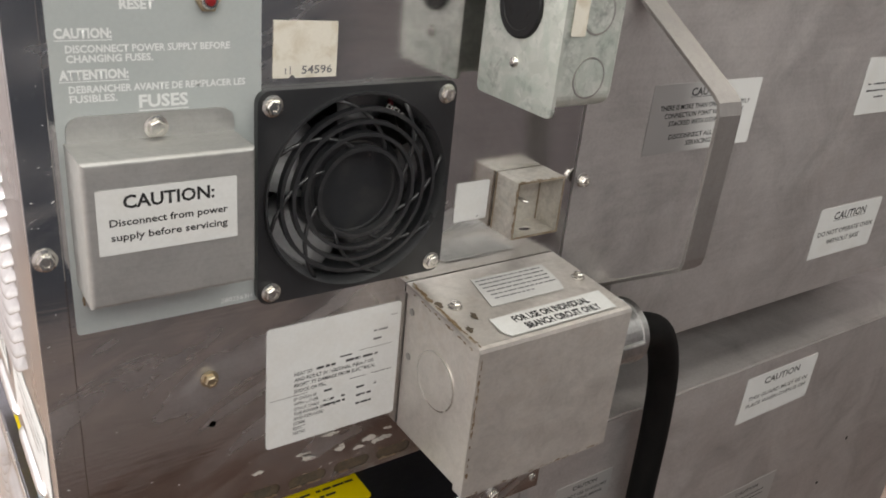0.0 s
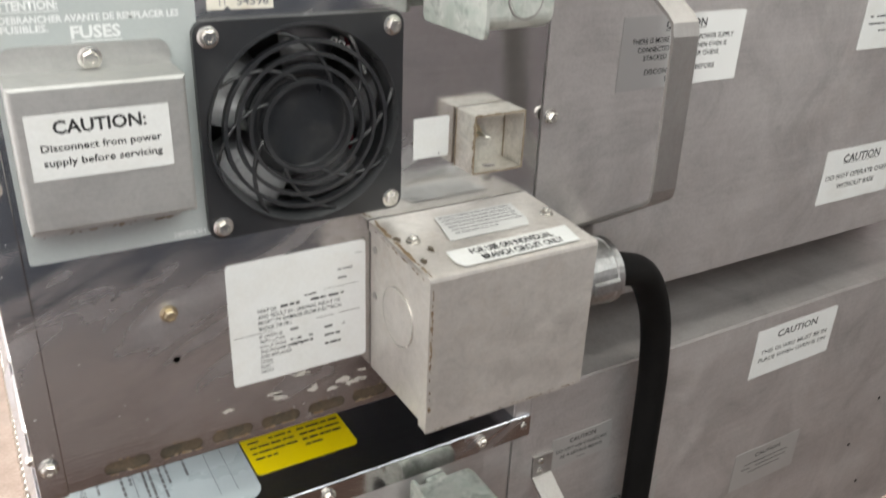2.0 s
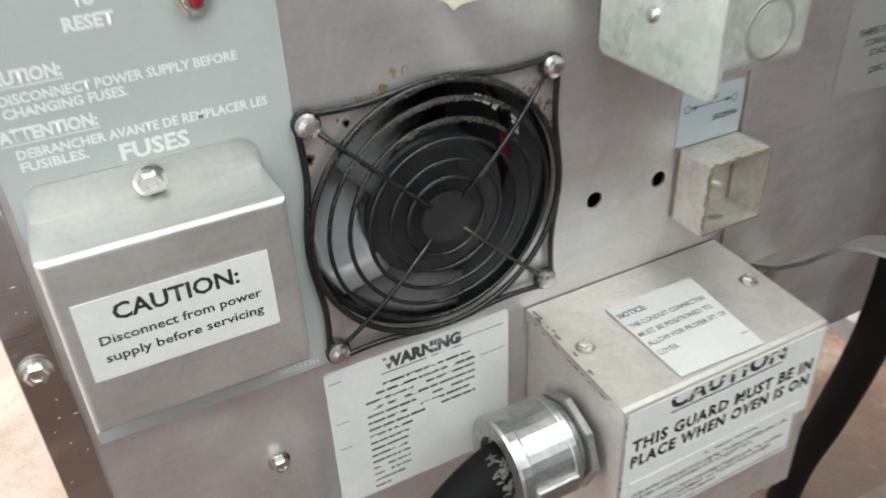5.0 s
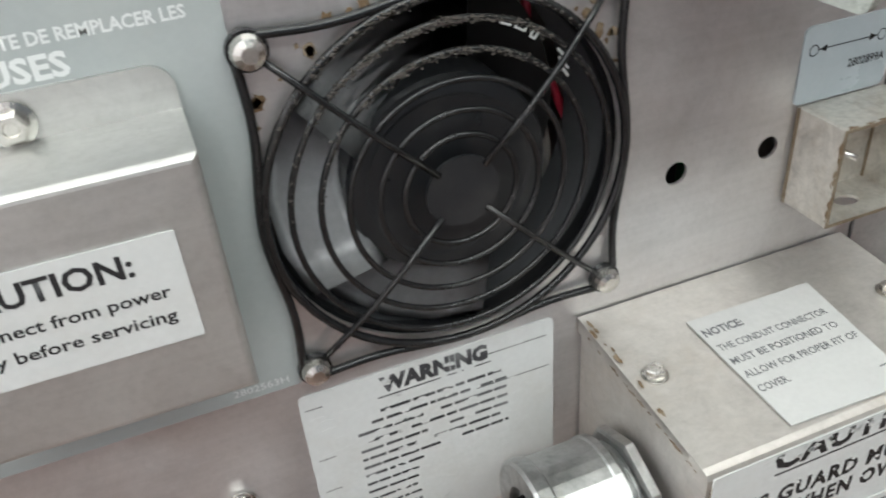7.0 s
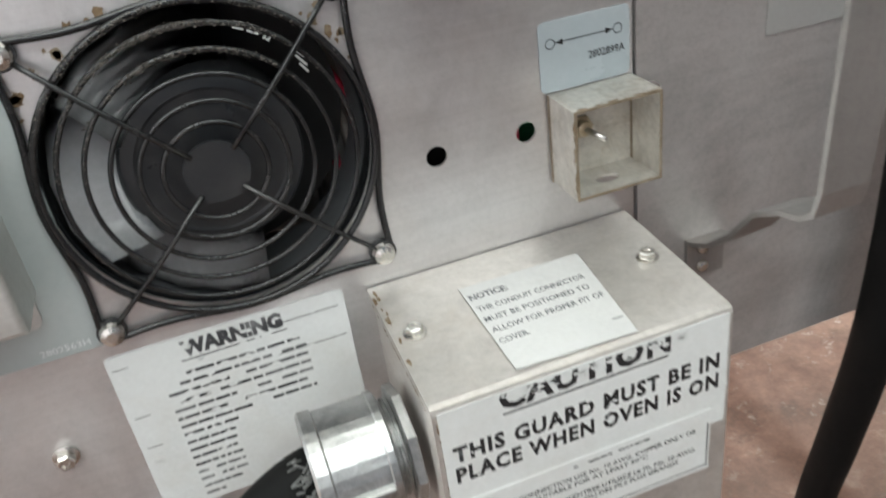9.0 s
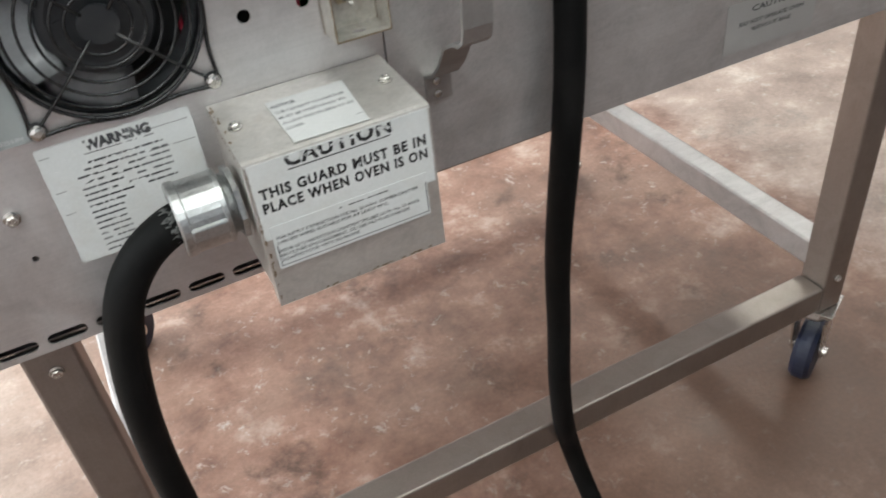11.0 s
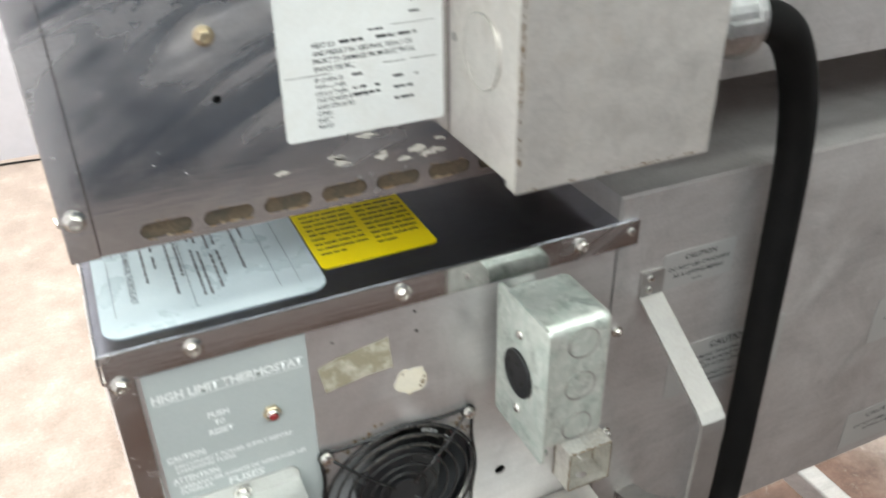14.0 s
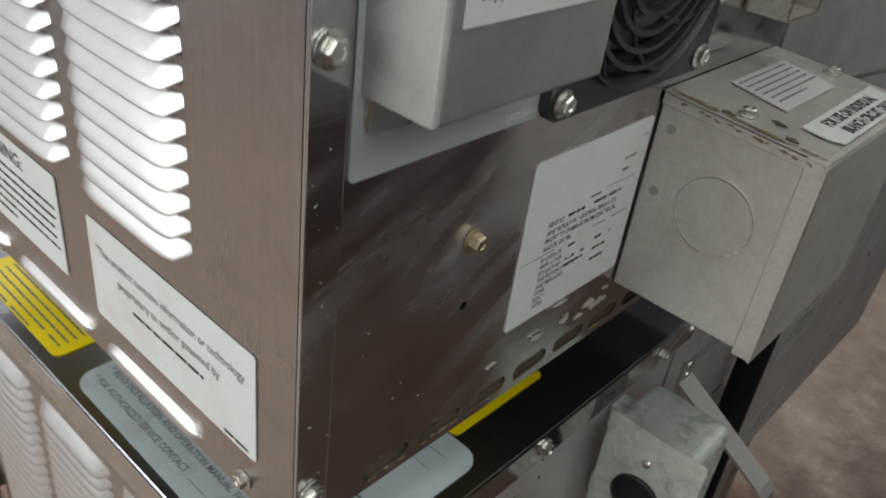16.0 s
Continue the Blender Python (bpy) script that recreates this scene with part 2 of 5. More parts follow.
def galvanised():
    m, n, l, b = nodes_of("galvanised_steel")
    v = coord(n, l, (1, 1, 1))
    vo = n.new("ShaderNodeTexVoronoi")
    vo.inputs["Scale"].default_value = 170
    l.new(v, vo.inputs["Vector"])
    spangle = ramp(n, l, vo.outputs["Color"], [(0.1, (0.56, 0.595, 0.545)), (0.9, (0.71, 0.735, 0.69))])
    old = noise_of(n, l, v, 34, 6, 0.7, 0.8)
    col = mixc(n, l, ramp(n, l, old, [(0.45, 0.0), (0.62, 0.8)]), spangle, (0.49, 0.555, 0.505))
    col = mixc(n, l, ramp(n, l, noise_of(n, l, v, 90, 5, 0.7), [(0.58, 0.0), (0.7, 0.6)]), col, (0.74, 0.76, 0.72))
    l.new(mixc(n, l, ramp(n, l, noise_of(n, l, v, 55, 7, 0.72, 0.6), [(0.54, 0.0), (0.66, 0.75)]), col, (0.27, 0.30, 0.275)), b.inputs["Base Color"])
    b.inputs["Metallic"].default_value = 0.65
    l.new(ramp(n, l, old, [(0.3, 0.36), (0.7, 0.62)]), b.inputs["Roughness"])
    bump(n, l, b, old, 0.15, 0.001)
    return m


GALV = galvanised()


def concrete():
    m, n, l, b = nodes_of("stained_concrete")
    v = coord(n, l, (1, 1, 1))
    big, mid, fine = noise_of(n, l, v, 2.2, 7, 0.66, 0.2), noise_of(n, l, v, 7.5, 9, 0.68, 0.1), noise_of(n, l, v, 130, 4, 0.7)
    col = ramp(n, l, mid, [(0.28, (0.070, 0.032, 0.022)), (0.44, (0.195, 0.100, 0.071)), (0.57, (0.305, 0.176, 0.132)), (0.68, (0.50, 0.375, 0.315))])
    col = mixc(n, l, ramp(n, l, big, [(0.45, 0.0), (0.66, 0.6)]), col, (0.27, 0.180, 0.138))
    flakes = math_of(n, l, "MULTIPLY", ramp(n, l, noise_of(n, l, v, 32, 8, 0.74, 0.4), [(0.575, 0.0), (0.66, 0.75)]), ramp(n, l, big, [(0.35, 0.3), (0.55, 1.0)]))
    col = mixc(n, l, flakes, col, (0.52, 0.465, 0.42))
    col = mixc(n, l, ramp(n, l, noise_of(n, l, v, 5.0, 9, 0.72, 0.15), [(0.34, 0.8), (0.44, 0.0)]), col, (0.075, 0.042, 0.030))
    # the floor beside the oven, on the left, is paler and smoother
    sep = n.new("ShaderNodeSeparateXYZ")
    l.new(v, sep.inputs[0])
    left_edge = math_of(n, l, "ADD", math_of(n, l, "SUBTRACT", sep.outputs["X"], math_of(n, l, "MULTIPLY", sep.outputs["Y"], 0.25)), math_of(n, l, "MULTIPLY", big, 0.9))
    smooth = mixc(n, l, ramp(n, l, mid, [(0.3, 0.0), (0.7, 1.0)]), (0.31, 0.245, 0.205), (0.44, 0.37, 0.325))
    col = mixc(n, l, ramp(n, l, left_edge, [(0.05, 0.75), (0.45, 0.0)]), col, smooth)
    # beyond the stand the floor is paler, with a ragged edge
    right_edge = math_of(n, l, "ADD", sep.outputs["X"], math_of(n, l, "MULTIPLY", mid, 0.30))
    pale = mixc(n, l, ramp(n, l, mid, [(0.3, 0.0), (0.7, 1.0)]), (0.30, 0.255, 0.225), (0.52, 0.475, 0.435))
    col = mixc(n, l, ramp(n, l, math_of(n, l, "MULTIPLY", right_edge, 0.5), [(0.685, 0.0), (0.75, 0.5)]), col, pale)
    # the strip before the panels: the shade there is put into the floor colour
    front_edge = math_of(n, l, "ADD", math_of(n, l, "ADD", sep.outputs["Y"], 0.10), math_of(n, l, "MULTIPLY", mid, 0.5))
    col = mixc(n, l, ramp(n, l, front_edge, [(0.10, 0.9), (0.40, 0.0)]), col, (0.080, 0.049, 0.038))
    # one broad dark brown patch with a ragged edge before the stand
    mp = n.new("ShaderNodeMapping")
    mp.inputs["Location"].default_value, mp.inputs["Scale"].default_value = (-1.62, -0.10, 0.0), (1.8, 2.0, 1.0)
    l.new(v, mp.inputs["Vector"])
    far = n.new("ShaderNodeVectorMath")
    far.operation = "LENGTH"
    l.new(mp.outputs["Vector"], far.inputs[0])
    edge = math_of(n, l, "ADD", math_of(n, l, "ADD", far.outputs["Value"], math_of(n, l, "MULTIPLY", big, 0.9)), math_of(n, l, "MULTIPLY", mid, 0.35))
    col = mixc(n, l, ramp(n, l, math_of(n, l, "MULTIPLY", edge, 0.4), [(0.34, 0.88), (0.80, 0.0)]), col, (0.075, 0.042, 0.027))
    l.new(mixc(n, l, 0.25, col, ramp(n, l, fine, [(0.3, 0.25), (0.7, 0.8)]), "OVERLAY"), b.inputs["Base Color"])
    l.new(ramp(n, l, mid, [(0.3, 0.35), (0.7, 0.7)]), b.inputs["Roughness"])
    bump(n, l, b, math_of(n, l, "ADD", fine, mid), 0.25, 0.003)
    return m


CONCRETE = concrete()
WALLPAINT = paint("pale_wall_paint", (0.66, 0.63, 0.66), 0.6, scale=4, vary=0.05, dirt=(0.55, 0.52, 0.53), dirt_amount=0.4)
LILAC = paint("lilac_wall_paint", (0.47, 0.445, 0.475), 0.6, scale=4, vary=0.05, dirt=(0.40, 0.37, 0.38), dirt_amount=0.4)
# tones of unseen surfaces, chosen for what the panels mirror
NAVY = paint("dark_reflected_wall", (0.060, 0.072, 0.093), 0.6, scale=4, vary=0.2)
PALE = paint("pale_reflected_band", (0.29, 0.25, 0.24), 0.5, scale=4, vary=0.06)
TAUPE = paint("grey_reflected_wall", (0.21, 0.195, 0.205), 0.6, scale=4, vary=0.08)
UMBER = paint("brown_reflected_band", (0.075, 0.055, 0.052), 0.5, scale=4, vary=0.1)
CEILING = paint("ceiling_white", (0.7, 0.7, 0.69), 0.8, scale=4, vary=0.05)

# ---- building blocks ----
FRONT = Matrix(((1, 0, 0, 0), (0, 0, -1, 0), (0, 1, 0, 0), (0, 0, 0, 1)))    # drawn x, y, out -> x, z, -y
LEFT = Matrix(((0, 0, -1, 0), (-1, 0, 0, 0), (0, 1, 0, 0), (0, 0, 0, 1)))    # -> -y, z, -x
TOP = Matrix.Identity(4)
TOPSIDE = Matrix(((0, 1, 0, 0), (-1, 0, 0, 0), (0, 0, 1, 0), (0, 0, 0, 1)))  # lies on top, read from the left side
BASE = 0.478


def at(x, y, z):
    return Matrix.Translation((x, y, z))


def finish(bm, smooth=False):
    bmesh.ops.recalc_face_normals(bm, faces=bm.faces)
    for f in bm.faces:
        f.smooth = smooth
    return bm


def mesh_of(name, bm, material):
    me = bpy.data.meshes.new(name)
    bm.to_mesh(me)
    bm.free()
    me.materials.append(material)
    return me


def part(name, bm, material, parent, label="", m=None, drop=True):
    """Links a bmesh as one mesh under a thing or a part. Oven parts are drawn above the datum, so they drop by BASE."""
    if drop:
        bmesh.ops.translate(bm, vec=(0, 0, -BASE), verts=bm.verts)
    ob = new(name, mesh_of(name, bm, material))
    ob.parent = parent
    if m is not None:
        ob.matrix_basis = m
    return tagged(ob, label)


def shared(name, me, parent, m):
    ob = new(name, me)
    ob.parent, ob.matrix_basis = parent, m
    return ob


def box(x0, x1, y0, y1, z0, z1, bevel=0.0, seg=2, bm=None):
    bm = bm or bmesh.new()
    r = bmesh.ops.create_cube(bm, size=1, matrix=Matrix.Translation(((x0 + x1) / 2, (y0 + y1) / 2, (z0 + z1) / 2)) @ Matrix.Diagonal((x1 - x0, y1 - y0, z1 - z0, 1)))
    if bevel:
        es = list({e for v in r["verts"] for e in v.link_edges})
        bmesh.ops.bevel(bm, geom=es, offset=bevel, segments=seg, affect="EDGES", profile=0.5)
    return bm


def rrect(x0, x1, y0, y1, r=0.0, n=4):
    if r <= 0:
        return [(x0, y0), (x1, y0), (x1, y1), (x0, y1)]
    pts = []
    for cx, cy, a in ((x1 - r, y0 + r, -90), (x1 - r, y1 - r, 0), (x0 + r, y1 - r, 90), (x0 + r, y0 + r, 180)):
        pts += [(cx + r * math.cos(radians(a + 90 * k / n)), cy + r * math.sin(radians(a + 90 * k / n))) for k in range(n + 1)]
    return pts


def disc(cx, cy, r, n=24):
    return [(cx + r * math.cos(2 * math.pi * k / n), cy + r * math.sin(2 * math.pi * k / n)) for k in range(n)]


def slot(cx, cy, w, h, n=6):
    return rrect(cx - w / 2, cx + w / 2, cy - h / 2, cy + h / 2, h / 2 * 0.98, n)


def sheet(outline, holes=(), thick=0.0012, m=TOP, lift=0.0, bm=None):
    """A flat plate with holes, drawn in x and y, its face at lift + thick, moved by m."""
    bm = bm or bmesh.new()
    loops, edges = [], []
    for pts in (outline, *holes):
        vs = [bm.verts.new((x, y, lift + thick)) for x, y in pts]
        loops.append(vs)
        edges += [bm.edges.new((vs[k], vs[(k + 1) % len(vs)])) for k in range(len(vs))]
    if holes:
        top = [g for g in bmesh.ops.triangle_fill(bm, use_beauty=True, edges=edges)["geom"] if isinstance(g, bmesh.types.BMFace)]
    else:
        top = [bm.faces.new(loops[0])]
    made = [v for vs in loops for v in vs]
    low = {v: bm.verts.new((v.co.x, v.co.y, lift)) for v in made}
    for f in top:
        bm.faces.new([low[v] for v in reversed(f.verts)])
    for vs in loops:
        for k in range(len(vs)):
            a, b = vs[k], vs[(k + 1) % len(vs)]
            bm.faces.new((a, b, low[b], low[a]))
    bmesh.ops.transform(bm, matrix=m, verts=made + list(low.values()))
    bmesh.ops.recalc_face_normals(bm, faces=bm.faces)
    return bm


def tube(pts, r, n=10, closed=False, bm=None):
    """A round bar along points."""
    bm = bm or bmesh.new()
    pts = [Vector(p) for p in pts]
    count, rings, up = len(pts), [], None
    for k, p in enumerate(pts):
        a, b = pts[k - 1] if closed or k else p, pts[(k + 1) % count] if closed or k < count - 1 else p
        d = (b - a).normalized()
        if up is None:
            up = d.orthogonal().normalized()
        up = (up - d * up.dot(d)).normalized()
        side = d.cross(up)
        rings.append([bm.verts.new(p + (up * math.cos(2 * math.pi * j / n) + side * math.sin(2 * math.pi * j / n)) * r) for j in range(n)])
    for k in range(count if closed else count - 1):
        a, b = rings[k], rings[(k + 1) % count]
        for j in range(n):
            bm.faces.new((a[j], a[(j + 1) % n], b[(j + 1) % n], b[j]))
    if not closed:
        bm.faces.new(rings[0][::-1])
        bm.faces.new(rings[-1])
    return finish(bm, True)


def spline(pts, steps=8):
    """A smooth line through points."""
    pts = [Vector(p) for p in pts]
    full = [pts[0] * 2 - pts[1], *pts, pts[-1] * 2 - pts[-2]]
    out = []
    for k in range(1, len(full) - 2):
        p0, p1, p2, p3 = full[k - 1:k + 3]
        for s in range(steps):
            t = s / steps
            out.append(0.5 * (2 * p1 + (p2 - p0) * t + (2 * p0 - 5 * p1 + 4 * p2 - p3) * t * t + (3 * p1 - p0 - 3 * p2 + p3) * t ** 3))
    return out + [pts[-1]]


def lathe(profile, n=24, m=TOP, bm=None):
    """Turns (radius, height) pairs round z."""
    bm = bm or bmesh.new()
    rings = [[bm.verts.new(m @ Vector((r * math.cos(2 * math.pi * j / n), r * math.sin(2 * math.pi * j / n), h))) for j in range(n)] for r, h in profile]
    for a, b in zip(rings, rings[1:]):
        for j in range(n):
            bm.faces.new((a[j], a[(j + 1) % n], b[(j + 1) % n], b[j]))
    bm.faces.new(rings[0][::-1])
    bm.faces.new(rings[-1])
    return finish(bm)


def write(bm, text, x, y, h, m, width=0.0, align="LEFT", bold=0.0, track=1.0):
    """Letters of cap height h from (x, y), pressed to a given width, in the built-in font."""
    cu = bpy.data.curves.new("lettering", "FONT")
    cu.body, cu.size, cu.resolution_u, cu.offset, cu.space_character = text, h / 0.69, 2, bold * 1.9 * h, track
    ob = bpy.data.objects.new("lettering", cu)
    scene.collection.objects.link(ob)
    bpy.context.view_layer.update()
    me = bpy.data.meshes.new_from_object(ob.evaluated_get(bpy.context.evaluated_depsgraph_get()))
    bpy.data.objects.remove(ob)
    xs = [v.co.x for v in me.vertices] or [0, 1]
    x0, w = min(xs), max(xs) - min(xs)
    s = width / w if width else 1.0
    shift = {"LEFT": 0, "CENTER": -w * s / 2, "RIGHT": -w * s}[align]
    me.transform(m @ Matrix.Translation((x + shift, y, 0)) @ Matrix.Diagonal((s, 1, 1, 1)) @ Matrix.Translation((-x0, 0, 0)))
    bm.from_mesh(me)
    bpy.data.meshes.remove(me)
    return bm


def bars(bm, x0, x1, y_top, pitch, h, lines, m, seed=1, gap=0.0, last=0.6):
    """Lines of writing too small to read, as plain bars of word length."""
    h *= 0.66
    rnd = random.Random(seed)
    for k in range(lines):
        x, end = x0, x1 if k < lines - 1 else x0 + (x1 - x0) * last
        while x < end - h:
            w = min(rnd.uniform(1.4, 6.0) * h, end - x)
            if rnd.random() > gap:
                vs = [bm.verts.new(m @ Vector(p)) for p in ((x, y_top - k * pitch - h, 0), (x + w, y_top - k * pitch - h, 0), (x + w, y_top - k * pitch, 0), (x, y_top - k * pitch, 0))]
                bm.faces.new(vs)
            x += w + rnd.uniform(0.35, 0.8) * h
    return bm


def rule(bm, x0, x1, y0, y1, m):
    bm.faces.new([bm.verts.new(m @ Vector(p)) for p in ((x0, y0, 0), (x1, y0, 0), (x1, y1, 0), (x0, y1, 0))])
    return bm


def label_on(parent, name, outline, m, material, text, lift=0.0, thick=0.0004, ink=INK):
    """A thin sticker, and its print as a part of it."""
    ob = part(name, sheet(outline, thick=thick, m=m, lift=lift), material, parent)
    if text is not None:
        lm = m @ Matrix.Translation((0, 0, lift + thick + 0.00012))
        bm = bmesh.new()
        text(bm, lm)
        tagged(part("lettering", bm, ink, ob), kind="stuff")
    return ob


# screws that many parts share
def hex_screw(r=0.0042, h=0.0045, washer=1.35):
    bm = bmesh.new()
    lathe([(r * washer * 0.9, 0), (r * washer, 0.0004), (r * washer, 0.001), (r * 1.02, 0.0014)], 20, bm=bm)
    lathe([(r, 0.0012), (r, h - 0.0006), (r * 0.82, h), (r * 0.5, h), (r * 0.42, h - 0.0005)], 6, bm=bm)
    return bm


def pan_screw(r=0.0032, h=0.002):
    bm = bmesh.new()
    lathe([(r, 0), (r, 0.0005), (r * 0.85, h * 0.75), (r * 0.45, h)], 16, bm=bm)
    return bm


SCREW = mesh_of("screw", hex_screw(), BOLT)
SMALLSCREW = mesh_of("screw", hex_screw(0.0034, 0.004), BOLT)
TAPSCREW = mesh_of("screw", hex_screw(0.0038, 0.0055), BOLT)
OLDSCREW = mesh_of("screw", hex_screw(0.0038, 0.0055), BRASSY)
RIVET = mesh_of("rivet", pan_screw(), BOLT)
ROUND = mesh_of("screw", pan_screw(0.0048, 0.0036), BOLT)


def put_screw(parent, x, z, m=FRONT, y=0.0, me=None, name="screw"):
    me = me or SCREW
    place = at(x, y, z - BASE)
    turn = random.Random(int(x * 9973 + z * 7919)).uniform(0, 60)
    return shared(name, me, parent, place @ m @ pose(0, 0, 0, 0, 0, turn))


# ---- setting ----
def slab(name, x0, x1, y0, y1, z0, z1, material, label):
    return tagged(part(name, box(x0, x1, y0, y1, z0, z1), material, None, drop=False), label, name.split("_")[0], kind="structure")


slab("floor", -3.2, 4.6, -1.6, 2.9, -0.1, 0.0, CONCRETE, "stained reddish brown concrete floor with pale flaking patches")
slab("wall_north", -3.2, 4.6, 2.80, 2.95, 0.0, 3.0, LILAC, "pale lilac-white painted wall behind the oven")
slab("wall_south_1", -3.2, -0.08, -1.50, -1.35, 0.43, 3.0, WALLPAINT, "pale painted wall facing the oven's panels")
# added, never in view: stands in for a person mirrored in the panels
slab("wall_south_2", -0.079, 0.85, -1.50, -1.35, 0.43, 3.0, NAVY, "unseen dark blue-grey wall, added as the dark figure the panels reflect")
# added, never in view: a lighter tone for the lower panel to mirror
slab("wall_south_3", 0.851, 4.6, -1.50, -1.35, 0.43, 3.0, TAUPE, "unseen mid-grey lilac wall, added to lighten what the panels reflect")
# two bands out of view, added to shape the lower part of the reflections
slab("wainscot_south_1", -3.2, 0.80, -1.49, -1.345, 0.0, 0.428, PALE, "unseen brownish band along the foot of the wall, added for the panels to reflect")
slab("wainscot_south_2", 0.801, 4.6, -1.49, -1.345, 0.0, 0.428, UMBER, "unseen dark brown band along the foot of the wall, added for the panels to reflect")
slab("wall_west", -3.3, -3.15, -1.50, 2.80, 0.0, 3.0, WALLPAINT, "pale painted side wall")
slab("wall_east", 4.5, 4.65, -1.50, 2.80, 0.0, 3.0, WALLPAINT, "pale painted end wall")
slab("ceiling", -3.3, 4.65, -1.6, 2.95, 3.0, 3.1, CEILING, "plain white ceiling")

# ---- conveyor ovens ----
FANX, FANZ = 0.1675, 0.6945
SHROUD = paint("grey_fan_frame", (0.085, 0.088, 0.092), 0.35, vary=0.1)


def curved(a0, r0, a1, r1, n=7):
    return [((r0 + (r1 - r0) * k / n) * math.cos(radians(a0 + (a1 - a0) * k / n)), (r0 + (r1 - r0) * k / n) * math.sin(radians(a0 + (a1 - a0) * k / n))) for k in range(n + 1)]


def ring(r, w, t, m, lift, n=44):
    return sheet(disc(0, 0, r + w / 2, n), [disc(0, 0, r - w / 2, n)], t, m, lift)


def fan(parent, guard):
    """A square axial fan behind the panel, with a moulded or a wire finger guard before it."""
    m = at(FANX, 0, FANZ) @ FRONT
    f = part("cooling_fan", sheet(rrect(-0.0595, 0.0595, -0.0595, 0.0595, 0.006), [disc(0, 0, 0.0565, 48)], 0.004, m, -0.0082), BLACK, parent, "black axial cooling fan")
    bm = bmesh.new()
    for z0, z1, r in ((-0.036, -0.0084, 0.0572),):
        a = [bm.verts.new(m @ Vector((r * math.cos(2 * math.pi * j / 48), r * math.sin(2 * math.pi * j / 48), z0))) for j in range(48)]
        b = [bm.verts.new(m @ Vector((r * math.cos(2 * math.pi * j / 48), r * math.sin(2 * math.pi * j / 48), z1))) for j in range(48)]
        for j in range(48):
            bm.faces.new((a[j], b[j], b[(j + 1) % 48], a[(j + 1) % 48]))
    part("shroud", finish(bm, True), SHROUD, f)
    part("hub", lathe([(0.0325, -0.034), (0.0325, -0.004), (0.0315, -0.0026), (0.027, -0.0022), (0.026, -0.0026), (0.004, -0.0026)], 40, m), HUB, f)
    part("rear_plate", sheet(disc(0, 0, 0.056, 40), (), 0.001, m, -0.044), DARK, f)
    # the wire guard shows a wide gap beside the capacitor
    # the blade that would lie in shade is left out to look dark
    turns = (108, 176, 243) if guard == "wire" else [150 + 72 * k for k in range(5)]
    wide, deep = (1.38, -0.0095) if guard == "wire" else (1.0, -0.0135)
    bm = bmesh.new()
    rows = []
    for i in range(7):
        r = 0.0315 + 0.0235 * i / 6
        tw = radians(38 - 14 * i / 6)
        c = (0.036 + 0.012 * i / 6) * wide
        rows.append([bm.verts.new((r * math.cos(s * c / r), r * math.sin(s * c / r), deep + s * c * math.tan(tw) * (0.92 if wide == 1.0 else 0.55))) for s in (-0.5, -0.25, 0.0, 0.25, 0.5)])
    for a, b in zip(rows, rows[1:]):
        for j in range(4):
            bm.faces.new((a[j], a[j + 1], b[j + 1], b[j]))
    bmesh.ops.solidify(bm, geom=bm.faces[:], thickness=0.0012)
    me = mesh_of("blade", finish(bm, True), BLADE)
    for turn in turns:
        shared("blade", me, f, at(FANX, 0, FANZ - BASE) @ FRONT @ pose(0, 0, 0, 0, 0, turn))
    # capacitor and wiring seen through the blades
    for k, (ang, r, w, hh) in enumerate(((66, 0.0490, 0.0036, 0.0026), (60, 0.0490, 0.0040, 0.0028), (54, 0.0485, 0.0024, 0.0030), (40, 0.0490, 0.0050, 0.0008), (37, 0.0475, 0.0054, 0.0008), (34, 0.0462, 0.0044, 0.0008))):
        a = radians(ang)
        part("printed_mark", sheet(rrect(-w / 2, w / 2, -hh / 2, hh / 2), [rrect(-w / 2 + 0.0007, w / 2 - 0.0007, -hh / 2 + 0.0006, hh / 2 - 0.0006)] if k < 3 else (), 0.0002, m @ at(r * math.cos(a), r * math.sin(a), 0) @ pose(0, 0, 0, 0, 0, ang - 90), -0.0016), WHITE, f)
    if guard == "moulded":
        g = part("finger_guard", sheet(rrect(-0.0598, 0.0598, -0.0598, 0.0598, 0.007, 5), [disc(0, 0, 0.0545, 52), disc(-0.052, 0.052, 0.0026, 12)], 0.0055, m, 0.0), GLOSS, parent, "black moulded plastic fan guard")
        part("rim", ring(0.0562, 0.0010, 0.0085, m, 0.0, 52), GLOSS, g)
        bm = bmesh.new()
        loops = [[bm.verts.new(m @ Vector((r * math.cos(2 * math.pi * j / 52), r * math.sin(2 * math.pi * j / 52), h))) for j in range(52)] for r, h in ((0.0528, -0.0030), (0.0544, 0.0050), (0.0557, 0.0085))]
        for a, b in zip(loops, loops[1:]):
            for j in range(52):
                bm.faces.new((a[j], a[(j + 1) % 52], b[(j + 1) % 52], b[j]))
        part("bezel", finish(bm, True), BELL, g)
        for r in (0.0475, 0.0405, 0.0335):
            part("ring", ring(r, 0.0021, 0.0045, m, 0.0035), GLOSS, g)
        part("centre", sheet(disc(0, 0, 0.027, 40), [disc(0, 0, 0.0245, 40)], 0.005, m, 0.0035), GLOSS, g)
        for k in range(8):
            pts = curved(k * 45 + 10, 0.0255, k * 45 + 62, 0.0552)
            part("spoke", tube([m @ Vector((x, y, 0.0058)) for x, y in pts], 0.0012, 6), GLOSS, g)
